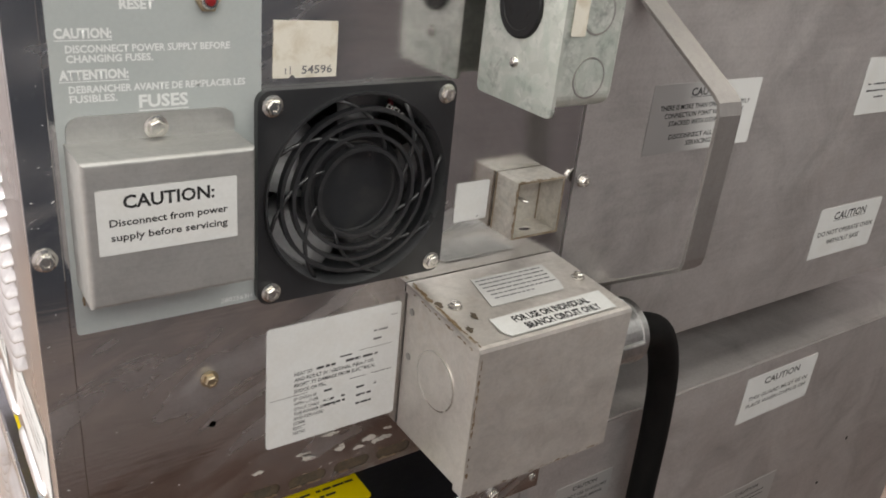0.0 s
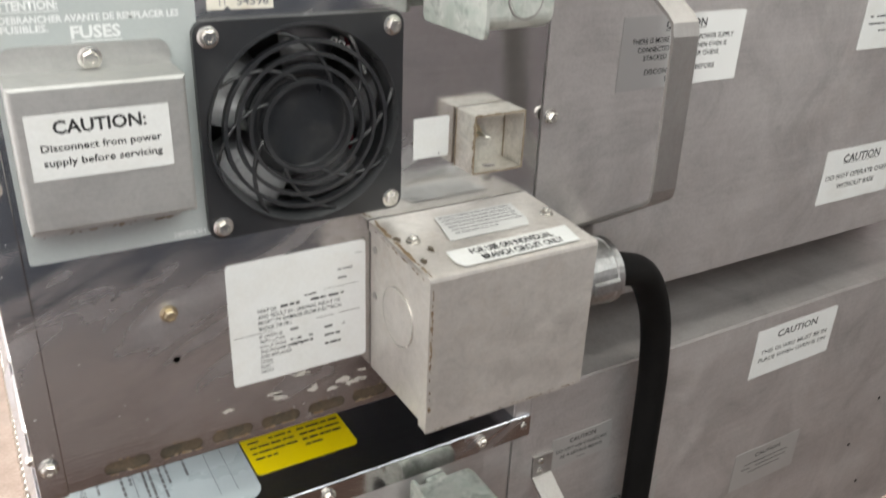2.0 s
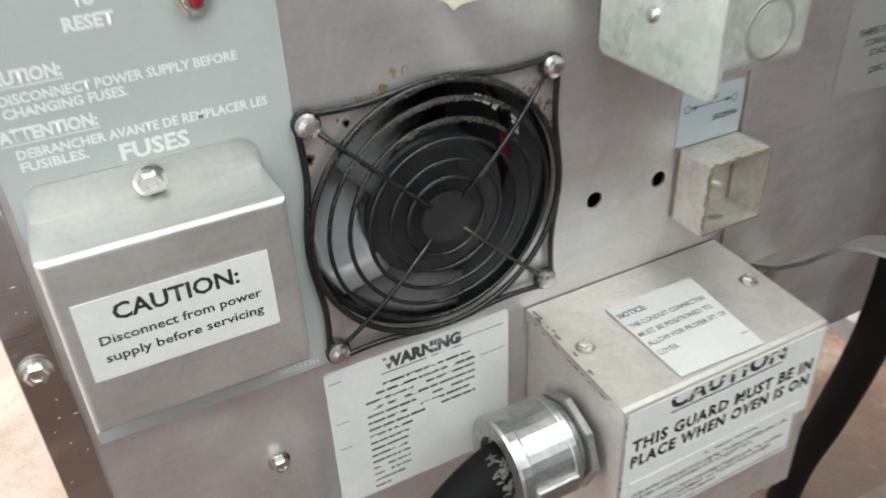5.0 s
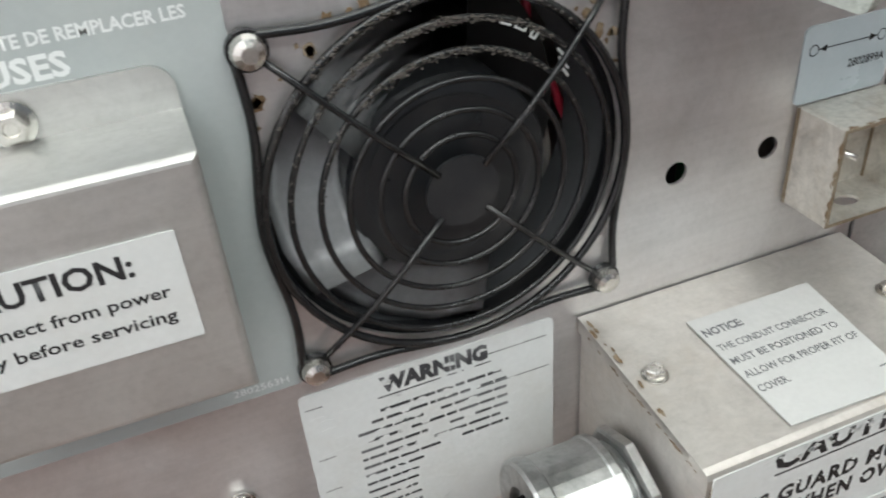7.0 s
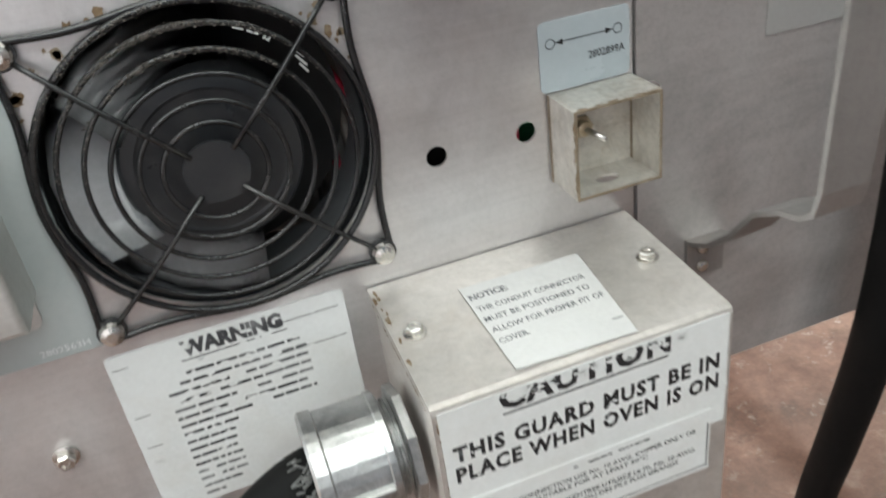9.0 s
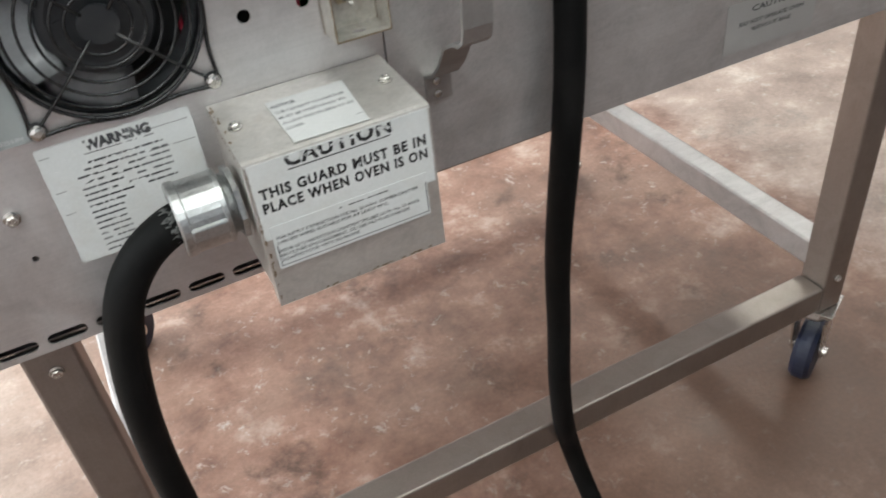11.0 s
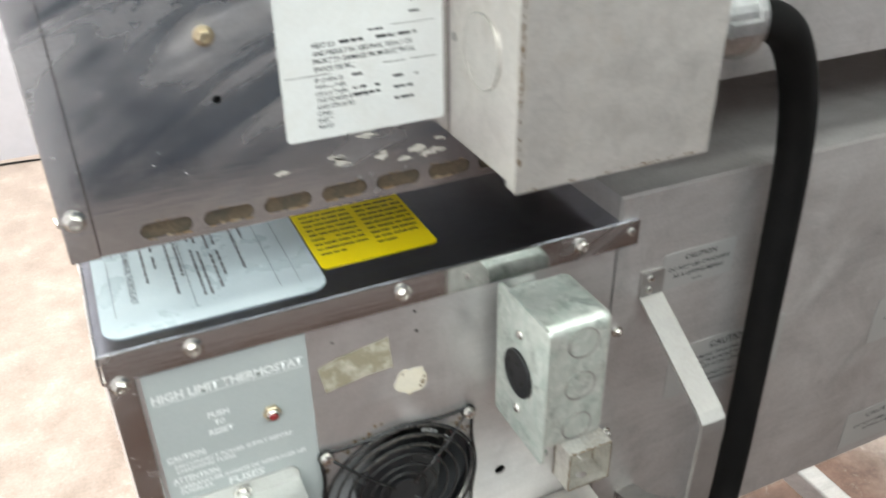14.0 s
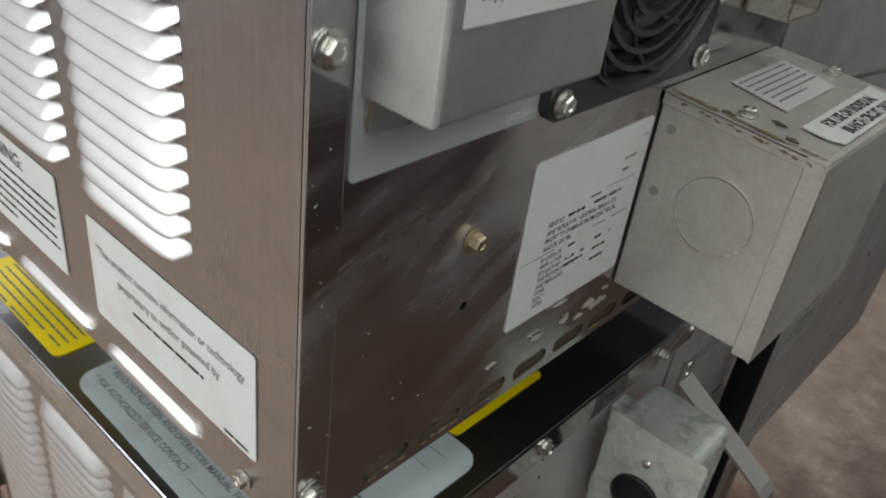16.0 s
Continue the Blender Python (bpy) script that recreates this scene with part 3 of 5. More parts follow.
        for sx in (-1, 1):
            for sz in (-1, 1):
                put_screw(g, FANX + sx * 0.0523, FANZ + sz * 0.0523, y=-0.0056)
    else:
        g = part("wire_guard", sheet(disc(0, 0, 0.0115, 30), (), 0.0012, m, 0.0064), HUB, parent, "black coated concentric wire fan guard")
        for r, h in ((0.0178, 0.0066), (0.0253, 0.0066), (0.0342, 0.0062), (0.0422, 0.0056), (0.0505, 0.0048), (0.0575, 0.0034)):
            part("ring", tube([m @ Vector((x, y, h)) for x, y in disc(0, 0, r, 56)], 0.00100 if r < 0.057 else 0.0014, 7, True), WIRE, g)
        for k in range(4):
            a = radians(45 + 90 * k)
            c, s = math.cos(a), math.sin(a)
            part("spoke", tube([m @ Vector((c * r, s * r, h)) for r, h in ((0.010, 0.0076), (0.030, 0.0084), (0.046, 0.0074), (0.058, 0.0054), (0.0745, 0.0022))], 0.00105, 7), WIRE, g)
            b = radians(135 + 90 * k)
            p0, p1 = Vector((c, s)) * 0.0765, Vector((math.cos(b), math.sin(b))) * 0.0765
            off = (p0 + p1).normalized()
            mid = off * 0.0585
            line = [p0 + off * 0.002, p0.lerp(p1, 0.22) + off * 0.001, mid, p0.lerp(p1, 0.78) + off * 0.001, p1 + off * 0.002]
            part("side_wire", tube([m @ Vector((p.x, p.y, 0.0026)) for p in spline([(*q, 0) for q in line], 5)], 0.0014, 7), WIRE, g)
            part("eyelet", ring(0.0042, 0.0026, 0.0024, m @ at(c * 0.0741, s * 0.0741, 0), 0.0012, 18), WIRE, g)
            put_screw(g, FANX + c * 0.0741, FANZ + s * 0.0741, y=-0.0036, me=ROUND)
        rnd = random.Random(5)
        bm = bmesh.new()
        for k in range(1100):
            r = rnd.choice((0.0422, 0.0505, 0.0505, 0.0575))
            a = radians(rnd.gauss(100, 26))
            h = {0.0422: 0.0068, 0.0505: 0.0060, 0.0575: 0.0047}[r]
            p = m @ Vector((r * math.cos(a) + rnd.gauss(0, 0.0006), r * math.sin(a) + rnd.gauss(0, 0.0006), h + rnd.uniform(-0.0004, 0.0009)))
            bmesh.ops.create_icosphere(bm, subdivisions=1, radius=rnd.uniform(0.00012, 0.00042), matrix=Matrix.Translation(p) @ Matrix.Diagonal((rnd.uniform(0.6, 2), rnd.uniform(0.6, 2), rnd.uniform(0.4, 1), 1)))
        tagged(part("dust", bm, FLUFF, g, "grey fluff caught on the guard wires"), kind="stuff")
    return f


def wear(parent, m, lift, x0, x1, z0, z1, count, seed, long=2.2):
    """Patches where the print has rubbed off."""
    rnd = random.Random(seed)
    bm = bmesh.new()
    for k in range(count):
        x, z, w = rnd.uniform(x0, x1), rnd.uniform(z0, z1), rnd.uniform(0.0004, 0.0013)
        pts = [(x + long * w * rnd.uniform(0.5, 1.3) * math.cos(a), z + w * rnd.uniform(0.4, 1.2) * math.sin(a)) for a in [2 * math.pi * j / 7 for j in range(7)]]
        sheet(pts, (), 0.00005, m, lift, bm)
    return tagged(part("rubbed_patch", bm, WHITE, parent), kind="stuff")


def fuse_cover(parent, lab_top, up):
    skin = FUSEBOX if up else COVER
    x0, x1, yb, z0, z1 = 0.0188, 0.0968, -0.030, 0.6648 + up, 0.7350 + up
    bm = box(x0, x1, yb, -0.0008, z0, z1)
    front = [e for e in bm.edges if all(v.co.y < -0.02 for v in e.verts)]
    bmesh.ops.bevel(bm, geom=front, offset=0.0022, segments=4, affect="EDGES", profile=0.5)
    c = part("fuse_cover", finish(bm, False), skin, parent, "dull metal box cover over the fuses")
    part("flange", sheet(rrect(0.0200, 0.0968, 0.7270 + up, 0.7468 + up, 0.0065, 6), [disc(0.059, 0.7400 + up, 0.002, 10)], 0.0014, FRONT, 0.0009), skin, c)
    hem = part("hem", sheet(rrect(0.0205, 0.0950, 0.6515, 0.6700, 0.004), (), 0.0014, FRONT, 0.0009), skin, c)
    rust_line(hem, FRONT, (0.0212, 0.6530), (0.0212, 0.6640), 16, 77 + int(up * 1e4), 0.0024, 0.0006)
    rust_line(hem, FRONT, (0.0225, 0.6522), (0.0900, 0.6522), 24, 78 + int(up * 1e4), 0.0024, 0.0006)
    put_screw(c, 0.059, 0.7400 + up, y=-0.0024)

    def text(bm, m):
        write(bm, "CAUTION:", 0.0558, lab_top - 0.0091, 0.0060, m, 0.0410, "CENTER", 0.02)
        write(bm, "Disconnect from power", 0.0558, lab_top - 0.0172, 0.0034, m, 0.0535, "CENTER", 0.012)
        write(bm, "supply before servicing", 0.0558, lab_top - 0.0242, 0.0034, m, 0.0530, "CENTER", 0.012)
    label_on(c, "caution_label", rrect(0.0240, 0.0872, lab_top - 0.0308, lab_top, 0.0006), FRONT, WHITE, text, 0.0302)
    return c


def thermostat_overlay(parent):
    m = FRONT @ at(0, 0, 0.0008)
    ob = part("control_overlay", sheet(rrect(0.0165, 0.1115, 0.6365, 0.8545, 0.002), (), 0.0006, FRONT, 0.0002), OVERLAY, parent, "grey printed overlay with white lettering")
    bm = bmesh.new()
    m = FRONT @ at(0, 0, 0.00095)
    write(bm, "HIGH LIMIT THERMOSTAT", 0.0190, 0.8275, 0.0056, m, 0.0893, bold=0.032)
    rule(bm, 0.0190, 0.1083, 0.8257, 0.8262, m)
    for w, z, s in (("PUSH", 0.8065, 0.0128), ("TO", 0.8000, 0.0064), ("RESET", 0.7932, 0.0150)):
        write(bm, w, 0.0540, z, 0.0040, m, s, "CENTER", 0.032)
    write(bm, "CAUTION:", 0.0192, 0.7810, 0.0040, m, 0.0235, bold=0.032)
    rule(bm, 0.0192, 0.0427, 0.7798, 0.7802, m)
    write(bm, "DISCONNECT POWER SUPPLY BEFORE", 0.0232, 0.7748, 0.0031, m, 0.0725, bold=0.022)
    write(bm, "CHANGING FUSES.", 0.0232, 0.7706, 0.0031, m, 0.0365, bold=0.022)
    write(bm, "ATTENTION:", 0.0197, 0.7632, 0.0040, m, 0.0290, bold=0.032)
    rule(bm, 0.0197, 0.0487, 0.7620, 0.7624, m)
    write(bm, "DEBRANCHER AVANTE DE REMPLACER LES", 0.0232, 0.7572, 0.0031, m, 0.0800, bold=0.022)
    write(bm, "FUSIBLES.", 0.0232, 0.7530, 0.0031, m, 0.0200, bold=0.022)
    write(bm, "FUSES", 0.0525, 0.7492, 0.0056, m, 0.0225, bold=0.025)
    rule(bm, 0.0522, 0.0753, 0.7474, 0.7479, m)
    write(bm, "2802563H", 0.0890, 0.6388, 0.0026, m, 0.0175)
    tagged(part("lettering", bm, PRINT, ob), kind="stuff")
    b = at(0.0852, 0, 0.7972) @ FRONT
    bb = part("reset_button", lathe([(0.0058, 0.0008), (0.0058, 0.003), (0.0050, 0.0036)], 6, b), BRASSY, ob, "red reset button in a brass nut")
    part("collar", lathe([(0.0040, 0.003), (0.0040, 0.0052), (0.0034, 0.0058)], 20, b), BOLT, bb)
    part("plunger", lathe([(0.0024, 0.005), (0.0024, 0.0064), (0.0018, 0.0070), (0.0006, 0.0072)], 18, b), RED, bb)
    return ob


def rust_line(parent, m, a, b, count, seed, lift=0.0003, size=0.0010):
    """A broken line of rust along an edge, drawn in the plane that m lays."""
    rnd = random.Random(seed)
    bm = bmesh.new()
    for k in range(count):
        u, w = rnd.random() ** 0.8, rnd.uniform(0.5, 1.5) * size
        x, y = a[0] + (b[0] - a[0]) * u + rnd.gauss(0, size * 0.5), a[1] + (b[1] - a[1]) * u + rnd.gauss(0, size * 0.5)
        dx, dy = (2.2, 0.8) if abs(b[0] - a[0]) > abs(b[1] - a[1]) else (0.8, 2.2)
        sheet([(x + dx * w * rnd.uniform(0.4, 1.3) * math.cos(t), y + dy * w * rnd.uniform(0.4, 1.3) * math.sin(t)) for t in [2 * math.pi * j / 8 for j in range(8)]], (), 0.00006, m, lift + k * 2e-6, bm)
    return tagged(part("rust", bm, RUST, parent), kind="stuff")


def conduit_box(parent, upper):
    x0, x1, y0, z0, z1 = (0.2085, 0.3262, -0.0795, 0.5185, 0.6266) if upper else (0.2120, 0.3288, -0.0770, 0.5175, 0.6260)
    fall = 0.058                                   # the cover slopes down towards its front edge
    zf = z1 + fall * y0
    lid = Matrix(((1, 0, 0, 0), (0, 1, 0, 0), (0, fall, 1, z1), (0, 0, 0, 1)))
    b = part("junction_box", box(x0, x1, y0 + 0.0016, -0.0006, z0, zf - 0.0016, 0.0012), BOXES, parent, "bare sheet-metal supply junction box")
    # one folded cover over top and front
    bm = bmesh.new()
    prof = [(-0.0008, z1), (y0 + 0.003, zf), (y0 + 0.0008, zf - 0.0008), (y0, zf - 0.003), (y0, z0 - 0.0025)]
    inner = [(-0.0008, z1 - 0.0013), (y0 + 0.003, zf - 0.0013), (y0 + 0.0013, zf - 0.003), (y0 + 0.0013, z0 - 0.0025)]
    ring_ = prof + inner[::-1]
    a = [bm.verts.new((x0 - 0.0012, y, z)) for y, z in ring_]
    c = [bm.verts.new((x1 + 0.0012, y, z)) for y, z in ring_]
    for k in range(len(ring_)):
        j = (k + 1) % len(ring_)
        bm.faces.new((a[k], a[j], c[j], c[k]))
    bm.faces.new(a[::-1])
    bm.faces.new(c)
    cover = part("box_cover", finish(bm), BOXES, b)
    for sx in (0, 1):
        xa = x0 - 0.0012 if sx == 0 else x1 + 0.0002
        part("cover_return", box(xa, xa + 0.0010, y0 + 0.001, y0 + 0.0095, z0 - 0.002, zf - 0.001, 0.0004, 1), BOXES, cover)
        bm = box(xa, xa + 0.0010, y0 + 0.009, -0.001, -0.0065, -0.0005, 0.0003, 1)
        bmesh.ops.transform(bm, matrix=lid, verts=bm.verts)
        part("top_return", bm, BOXES, cover)
    put_screw(cover, 0.2195, z1 - 0.0365 * fall - 0.0002, TOP, -0.0365, SMALLSCREW)
    put_screw(cover, 0.3190, z1 - 0.0365 * fall - 0.0002, TOP, -0.0365, SMALLSCREW)
    side = at(x0, 0, 0) @ LEFT
    rust_line(cover, lid, (x0 + 0.0006, y0 + 0.004), (x0 + 0.0012, -0.004), 60 if upper else 10, 3 + upper)
    rust_line(cover, FRONT @ at(0, 0, -y0), (x0 + 0.0004, z0 + 0.002), (x0 + 0.0008, zf - 0.006), 30, 5 + upper, size=0.0007)
    rust_line(cover, FRONT @ at(0, 0, -y0), (x0 + 0.004, z0 - 0.001), (x1 - 0.004, z0 - 0.001), 30, 8 + upper, size=0.0006)
    rust_line(cover, at(x0 - 0.0012, 0, 0) @ LEFT, (0.006, z1 - 0.0032), (-y0 - 0.004, zf - 0.0030), 26, 12 + upper, size=0.0006)
    if upper:
        part("knockout", sheet(disc(0.040, 0.5775, 0.0192, 36), (), 0.0006, side, 0.0002), BOXES, b)
        bm = sheet(disc(0.040, 0.5775, 0.0196, 36), [disc(0.040, 0.5775, 0.0188, 36)], 0.0009, side, 0.0)
        part("knockout_ridge", bm, BOLT, b)
        for yy, zz in ((0.0085, 0.6095), (0.0085, 0.577)):
            part("hole", sheet(disc(yy, zz, 0.0024, 14), (), 0.0006, side, 0.0002), HANDLE, b)

        def la(bm, m):
            bars(bm, 0.2480, 0.3010, -0.0168, 0.0042, 0.0019, 6, m, 3)
        label_on(cover, "rating_label", [(0.2405, -0.0455), (0.2985, -0.0455), (0.3025, -0.0375), (0.3055, -0.0145), (0.2470, -0.0140)], lid, CLEAR, la, 0.0006, ink=FADED)

        def lb(bm, m):
            write(bm, "FOR USE ON INDIVIDUAL", 0.2435, -0.0655, 0.0056, m, 0.0600, bold=0.03)
            write(bm, "BRANCH CIRCUIT ONLY", 0.2470, -0.0738, 0.0056, m, 0.0590, bold=0.03)
        label_on(cover, "branch_circuit_label", [(0.2325, -0.0762), (0.3160, -0.0757), (0.3190, -0.0560), (0.2300, -0.0572), (0.2290, -0.0700)], lid, WHITE, lb, 0.0009)
        for k, (xx, yy) in enumerate(((0.2120, -0.0300), (0.2250, -0.0490), (0.2140, -0.0600))):
            rnd = random.Random(k)
            pts = [(xx + 0.0022 * rnd.uniform(0.5, 1.3) * math.cos(a), yy + 0.0035 * rnd.uniform(0.5, 1.3) * math.sin(a)) for a in [2 * math.pi * j / 11 for j in range(11)]]
            part("rust_spot", sheet(pts, (), 0.0003, lid, 0.0002), GREASE, cover)
    else:
        def ln(bm, m):
            write(bm, "NOTICE:", 0.2450, -0.0295, 0.0034, m, 0.0160, bold=0.025)
            for k, w in enumerate((("THE CONDUIT CONNECTOR", 0.0455), ("MUST BE POSITIONED TO", 0.0440), ("ALLOW FOR PROPER FIT OF", 0.0465), ("COVER.", 0.0120))):
                write(bm, w[0], 0.2453, -0.0372 - 0.0068 * k, 0.0029, m, w[1], bold=0.01)
            bars(bm, 0.2870, 0.2915, -0.0640, 0.002, 0.0009, 1, m, 2, last=1)
        label_on(cover, "notice_label", [(0.2446, -0.0722), (0.2918, -0.0738), (0.2958, -0.0207), (0.2435, -0.0201)], lid, CLEAR, ln, 0.0005, ink=FADED)

        def lc(bm, m):
            write(bm, "CAUTION", 0.2690, 0.6122, 0.0098, m, 0.0680, "CENTER", 0.03, 1.12)
            bmesh.ops.bisect_plane(bm, geom=bm.verts[:] + bm.edges[:] + bm.faces[:], plane_co=(0, 0, 0.6188), plane_no=(0, 0, 1), clear_outer=True)
            rule(bm, 0.2360, 0.3020, 0.6096, 0.6104, m)
            write(bm, "THIS GUARD MUST BE IN", 0.2160, 0.5958, 0.0066, m, 0.1085, bold=0.032, track=1.16)
            write(bm, "PLACE WHEN OVEN IS ON", 0.2160, 0.5860, 0.0066, m, 0.1085, bold=0.032, track=1.16)
        label_on(cover, "guard_label", rrect(0.2126, 0.3282, 0.5670, 0.6198, 0.0008), FRONT @ at(0, 0, -y0), WHITE, lc, 0.0003)

        wear(cover, FRONT @ at(0, 0, -y0), 0.00085, 0.230, 0.310, 0.6150, 0.6190, 60, 9, 1.4)
        wear(cover, FRONT @ at(0, 0, -y0), 0.00085, 0.214, 0.328, 0.5850, 0.6100, 26, 10, 1.0)

        def ld(bm, m):
            m = m @ at(0.0050, -0.0030, 0)
            bars(bm, 0.2560, 0.2900, 0.5760, 0.0030, 0.0012, 1, m, 8, 0.2, 1)
            write(bm, "FOR SUPPLY CONNECTION USE No. 10 AWG. COPPER ONLY OR", 0.2140, 0.5690, 0.0022, m, 0.0960, bold=0.01)
            write(bm, "LARGER WIRES SUITABLE FOR AT LEAST 90°C", 0.2140, 0.5655, 0.0022, m, 0.0740, bold=0.01)
            write(bm, "POUR LE CONDUCTEUR D'ENTREE UTILISEZ LE FIL No. 10 AWG.", 0.2140, 0.5592, 0.0022, m, 0.0960, bold=0.01)
            write(bm, "EN CUIVRE EXCLUSIVEMENT, OU DES FILS PLUS GRANDS", 0.2140, 0.5557, 0.0022, m, 0.0880, bold=0.01)
            write(bm, "ADAPTES POUR +90°C AU MOINS", 0.2140, 0.5522, 0.0022, m, 0.0520, bold=0.01)
            rule(bm, 0.2130, 0.2136, 0.5490, 0.5650, m)
            rule(bm, 0.3150, 0.3156, 0.5490, 0.5720, m)
            rule(bm, 0.2130, 0.3156, 0.5490, 0.5495, m)
        label_on(cover, "wiring_label", rrect(0.2165, 0.3215, 0.5440, 0.5760, 0.0004), FRONT @ at(0, 0, -y0), WHITE, ld, 0.0009)
    return b


def outlet(parent, upper):
    """Galvanised utility box with a round locking socket facing along the oven."""
    xo, z0, z1 = 0.2395, 0.7525, 0.8555
    if upper:
        z0, z1 = 0.7505, 0.8535
    bm = box(xo, 0.2885, -0.0680, -0.0125, z0 + 0.0015, z1 - 0.0015)
    es = [e for e in bm.edges if all(v.co.x > 0.28 for v in e.verts) or (abs(e.verts[0].co.x - e.verts[1].co.x) > 0.01)]
    bmesh.ops.bevel(bm, geom=es, offset=0.0075, segments=5, affect="EDGES", profile=0.5)
    b = part("utility_box", finish(bm), GALV, parent, "galvanised steel utility outlet box")
    p = part("cover_plate", sheet(rrect(0.0100, 0.0745, z0 - 0.001, z1 + 0.001, 0.004), [disc(0.0405, (z0 + z1) / 2 - 0.0005, 0.0172, 36)], 0.0022, at(xo, 0, 0) @ LEFT, 0.0), GALV, b)
    c = at(xo, -0.0405, (z0 + z1) / 2 - 0.0005) @ LEFT
    s = part("socket", lathe([(0.0170, -0.006), (0.0170, 0.0036), (0.0160, 0.0042), (0.0130, 0.0042), (0.0126, 0.0036), (0.0010, 0.0036)], 36, c), BLACK, b, "round black locking socket")
    for k in range(3):
        a = radians(90 + 120 * k)
        pts = [(0.0088 * math.cos(a + d) * s_, 0.0088 * math.sin(a + d) * s_) for s_, d in ((1.0, -0.33), (1.0, 0.0), (1.0, 0.33), (0.80, 0.33), (0.80, 0.0), (0.80, -0.33))]
        part("blade_slot", sheet(pts, (), 0.0002, c, 0.0037), DARK, s)
    for dz in (-0.030, 0.030):
        put_screw(p, xo - 0.0022, (z0 + z1) / 2 + dz, LEFT, -0.0405, RIVET)
    for k in range(3):
        zz = z0 + 0.018 + 0.0335 * k
        mk = at(0.2660, -0.0680, zz) @ FRONT
        bm = ring(0.0108, 0.0008, 0.0005, mk, 0.0, 26)
        part("knockout", bm, HANDLE, b)
        part("knockout_face", sheet(disc(0.0008, 0, 0.0100, 24), (), 0.0003, mk, 0.0), GALV, b)
    for k in range(2):
        part("mounting_foot", box(0.2550, 0.2720, -0.0127, -0.0006, z0 + 0.012 + 0.06 * k, z0 + 0.030 + 0.06 * k, 0.0006, 1), GALV, b)
    if upper:
        part("tape_patch", sheet(rrect(0.2480, 0.2580, z0 + 0.040, z0 + 0.066, 0.001), (), 0.0004, FRONT @ at(0, 0, 0.068), 0.0006), CREAM, b)
    return b


def toggle_guard(parent, x0, z0):
    """Small open sheet-metal guard with a toggle switch inside."""
    x1, z1, y0, t = x0 + 0.038, z0 + 0.038, -0.0225, 0.0012
    bm = box(x0, x0 + t, y0, -0.0006, z0, z1, 0.0003, 1)
    g = part("switch_guard", bm, GUARD, parent, "small bent sheet-metal guard round a toggle switch")
    part("side_wall", box(x1 - t, x1, y0, -0.0006, z0, z1, 0.0003, 1), GUARD, g)
    part("top_wall", box(x0 + t, x1 - t, y0, -0.0006, z1 - t, z1, 0.0003, 1), GUARD, g)
    mb = at(0, 0, z0)
    part("bottom_wall", sheet([(x0 + t, y0), (x1 - t, y0), (x1 - t, -0.0006), (x0 + t, -0.0006)], [[(x0 + 0.019 + 0.0052 * math.cos(a), -0.0125 + 0.0032 * math.sin(a)) for a in [2 * math.pi * k / 18 for k in range(18)]]], t, mb, 0.0), GUARD, g)
    part("back_wall", sheet([(x0 + t, z0 + t), (x1 - t, z0 + t), (x1 - t, z1 - t), (x0 + t, z1 - t)], (), 0.0006, FRONT, 0.0006), GUARD, g)
    rust_line(g, at(x0, 0, 0) @ LEFT, (0.0222, z0 + 0.002), (0.0222, z1 - 0.002), 22, 21, 0.0001, 0.0006)
    rust_line(g, at(0, 0, z1), (x0 + 0.001, -0.0222), (x1 - 0.001, -0.0222), 22, 22, 0.0001, 0.0006)
    e = 0.0003
    for a, b, c, d in ((x0, x0 + t, z0, z1), (x1 - t, x1, z0, z1), (x0 + t, x1 - t, z1 - t, z1), (x0 + t, x1 - t, z0, z0 + t)):
        part("cut_edge", box(a, b, y0 - e, y0, c, d), TARNISH, g)
    part("fold_line", box(x0 - e, x0, -0.0022, -0.0008, z0, z1), TARNISH, g)
    part("fold_line", box(x0 + t, x0 + t + e, -0.0024, -0.0012, z0 + t, z1 - t), TARNISH, g)
    part("fold_line", box(x1 - t - e, x1 - t, -0.0024, -0.0012, z0 + t, z1 - t), TARNISH, g)
    m = at(x0 + 0.0135, -0.0012, z0 + 0.0215) @ FRONT
    s = part("toggle_switch", lathe([(0.0050, 0), (0.0050, 0.0018), (0.0044, 0.0022)], 6, m), BRASSY, g, "chrome toggle switch with a brass nut")
    part("bush", lathe([(0.0031, 0.002), (0.0034, 0.0026), (0.0031, 0.0032), (0.0034, 0.0038), (0.0031, 0.0046), (0.0024, 0.0050)], 16, m), BRASSY, s)
    part("lever", tube([m @ Vector(p) for p in ((0, 0, 0.004), (0.0020, -0.0010, 0.0085), (0.0044, -0.0022, 0.0130))], 0.0012, 10), BOLT, s)
    return g


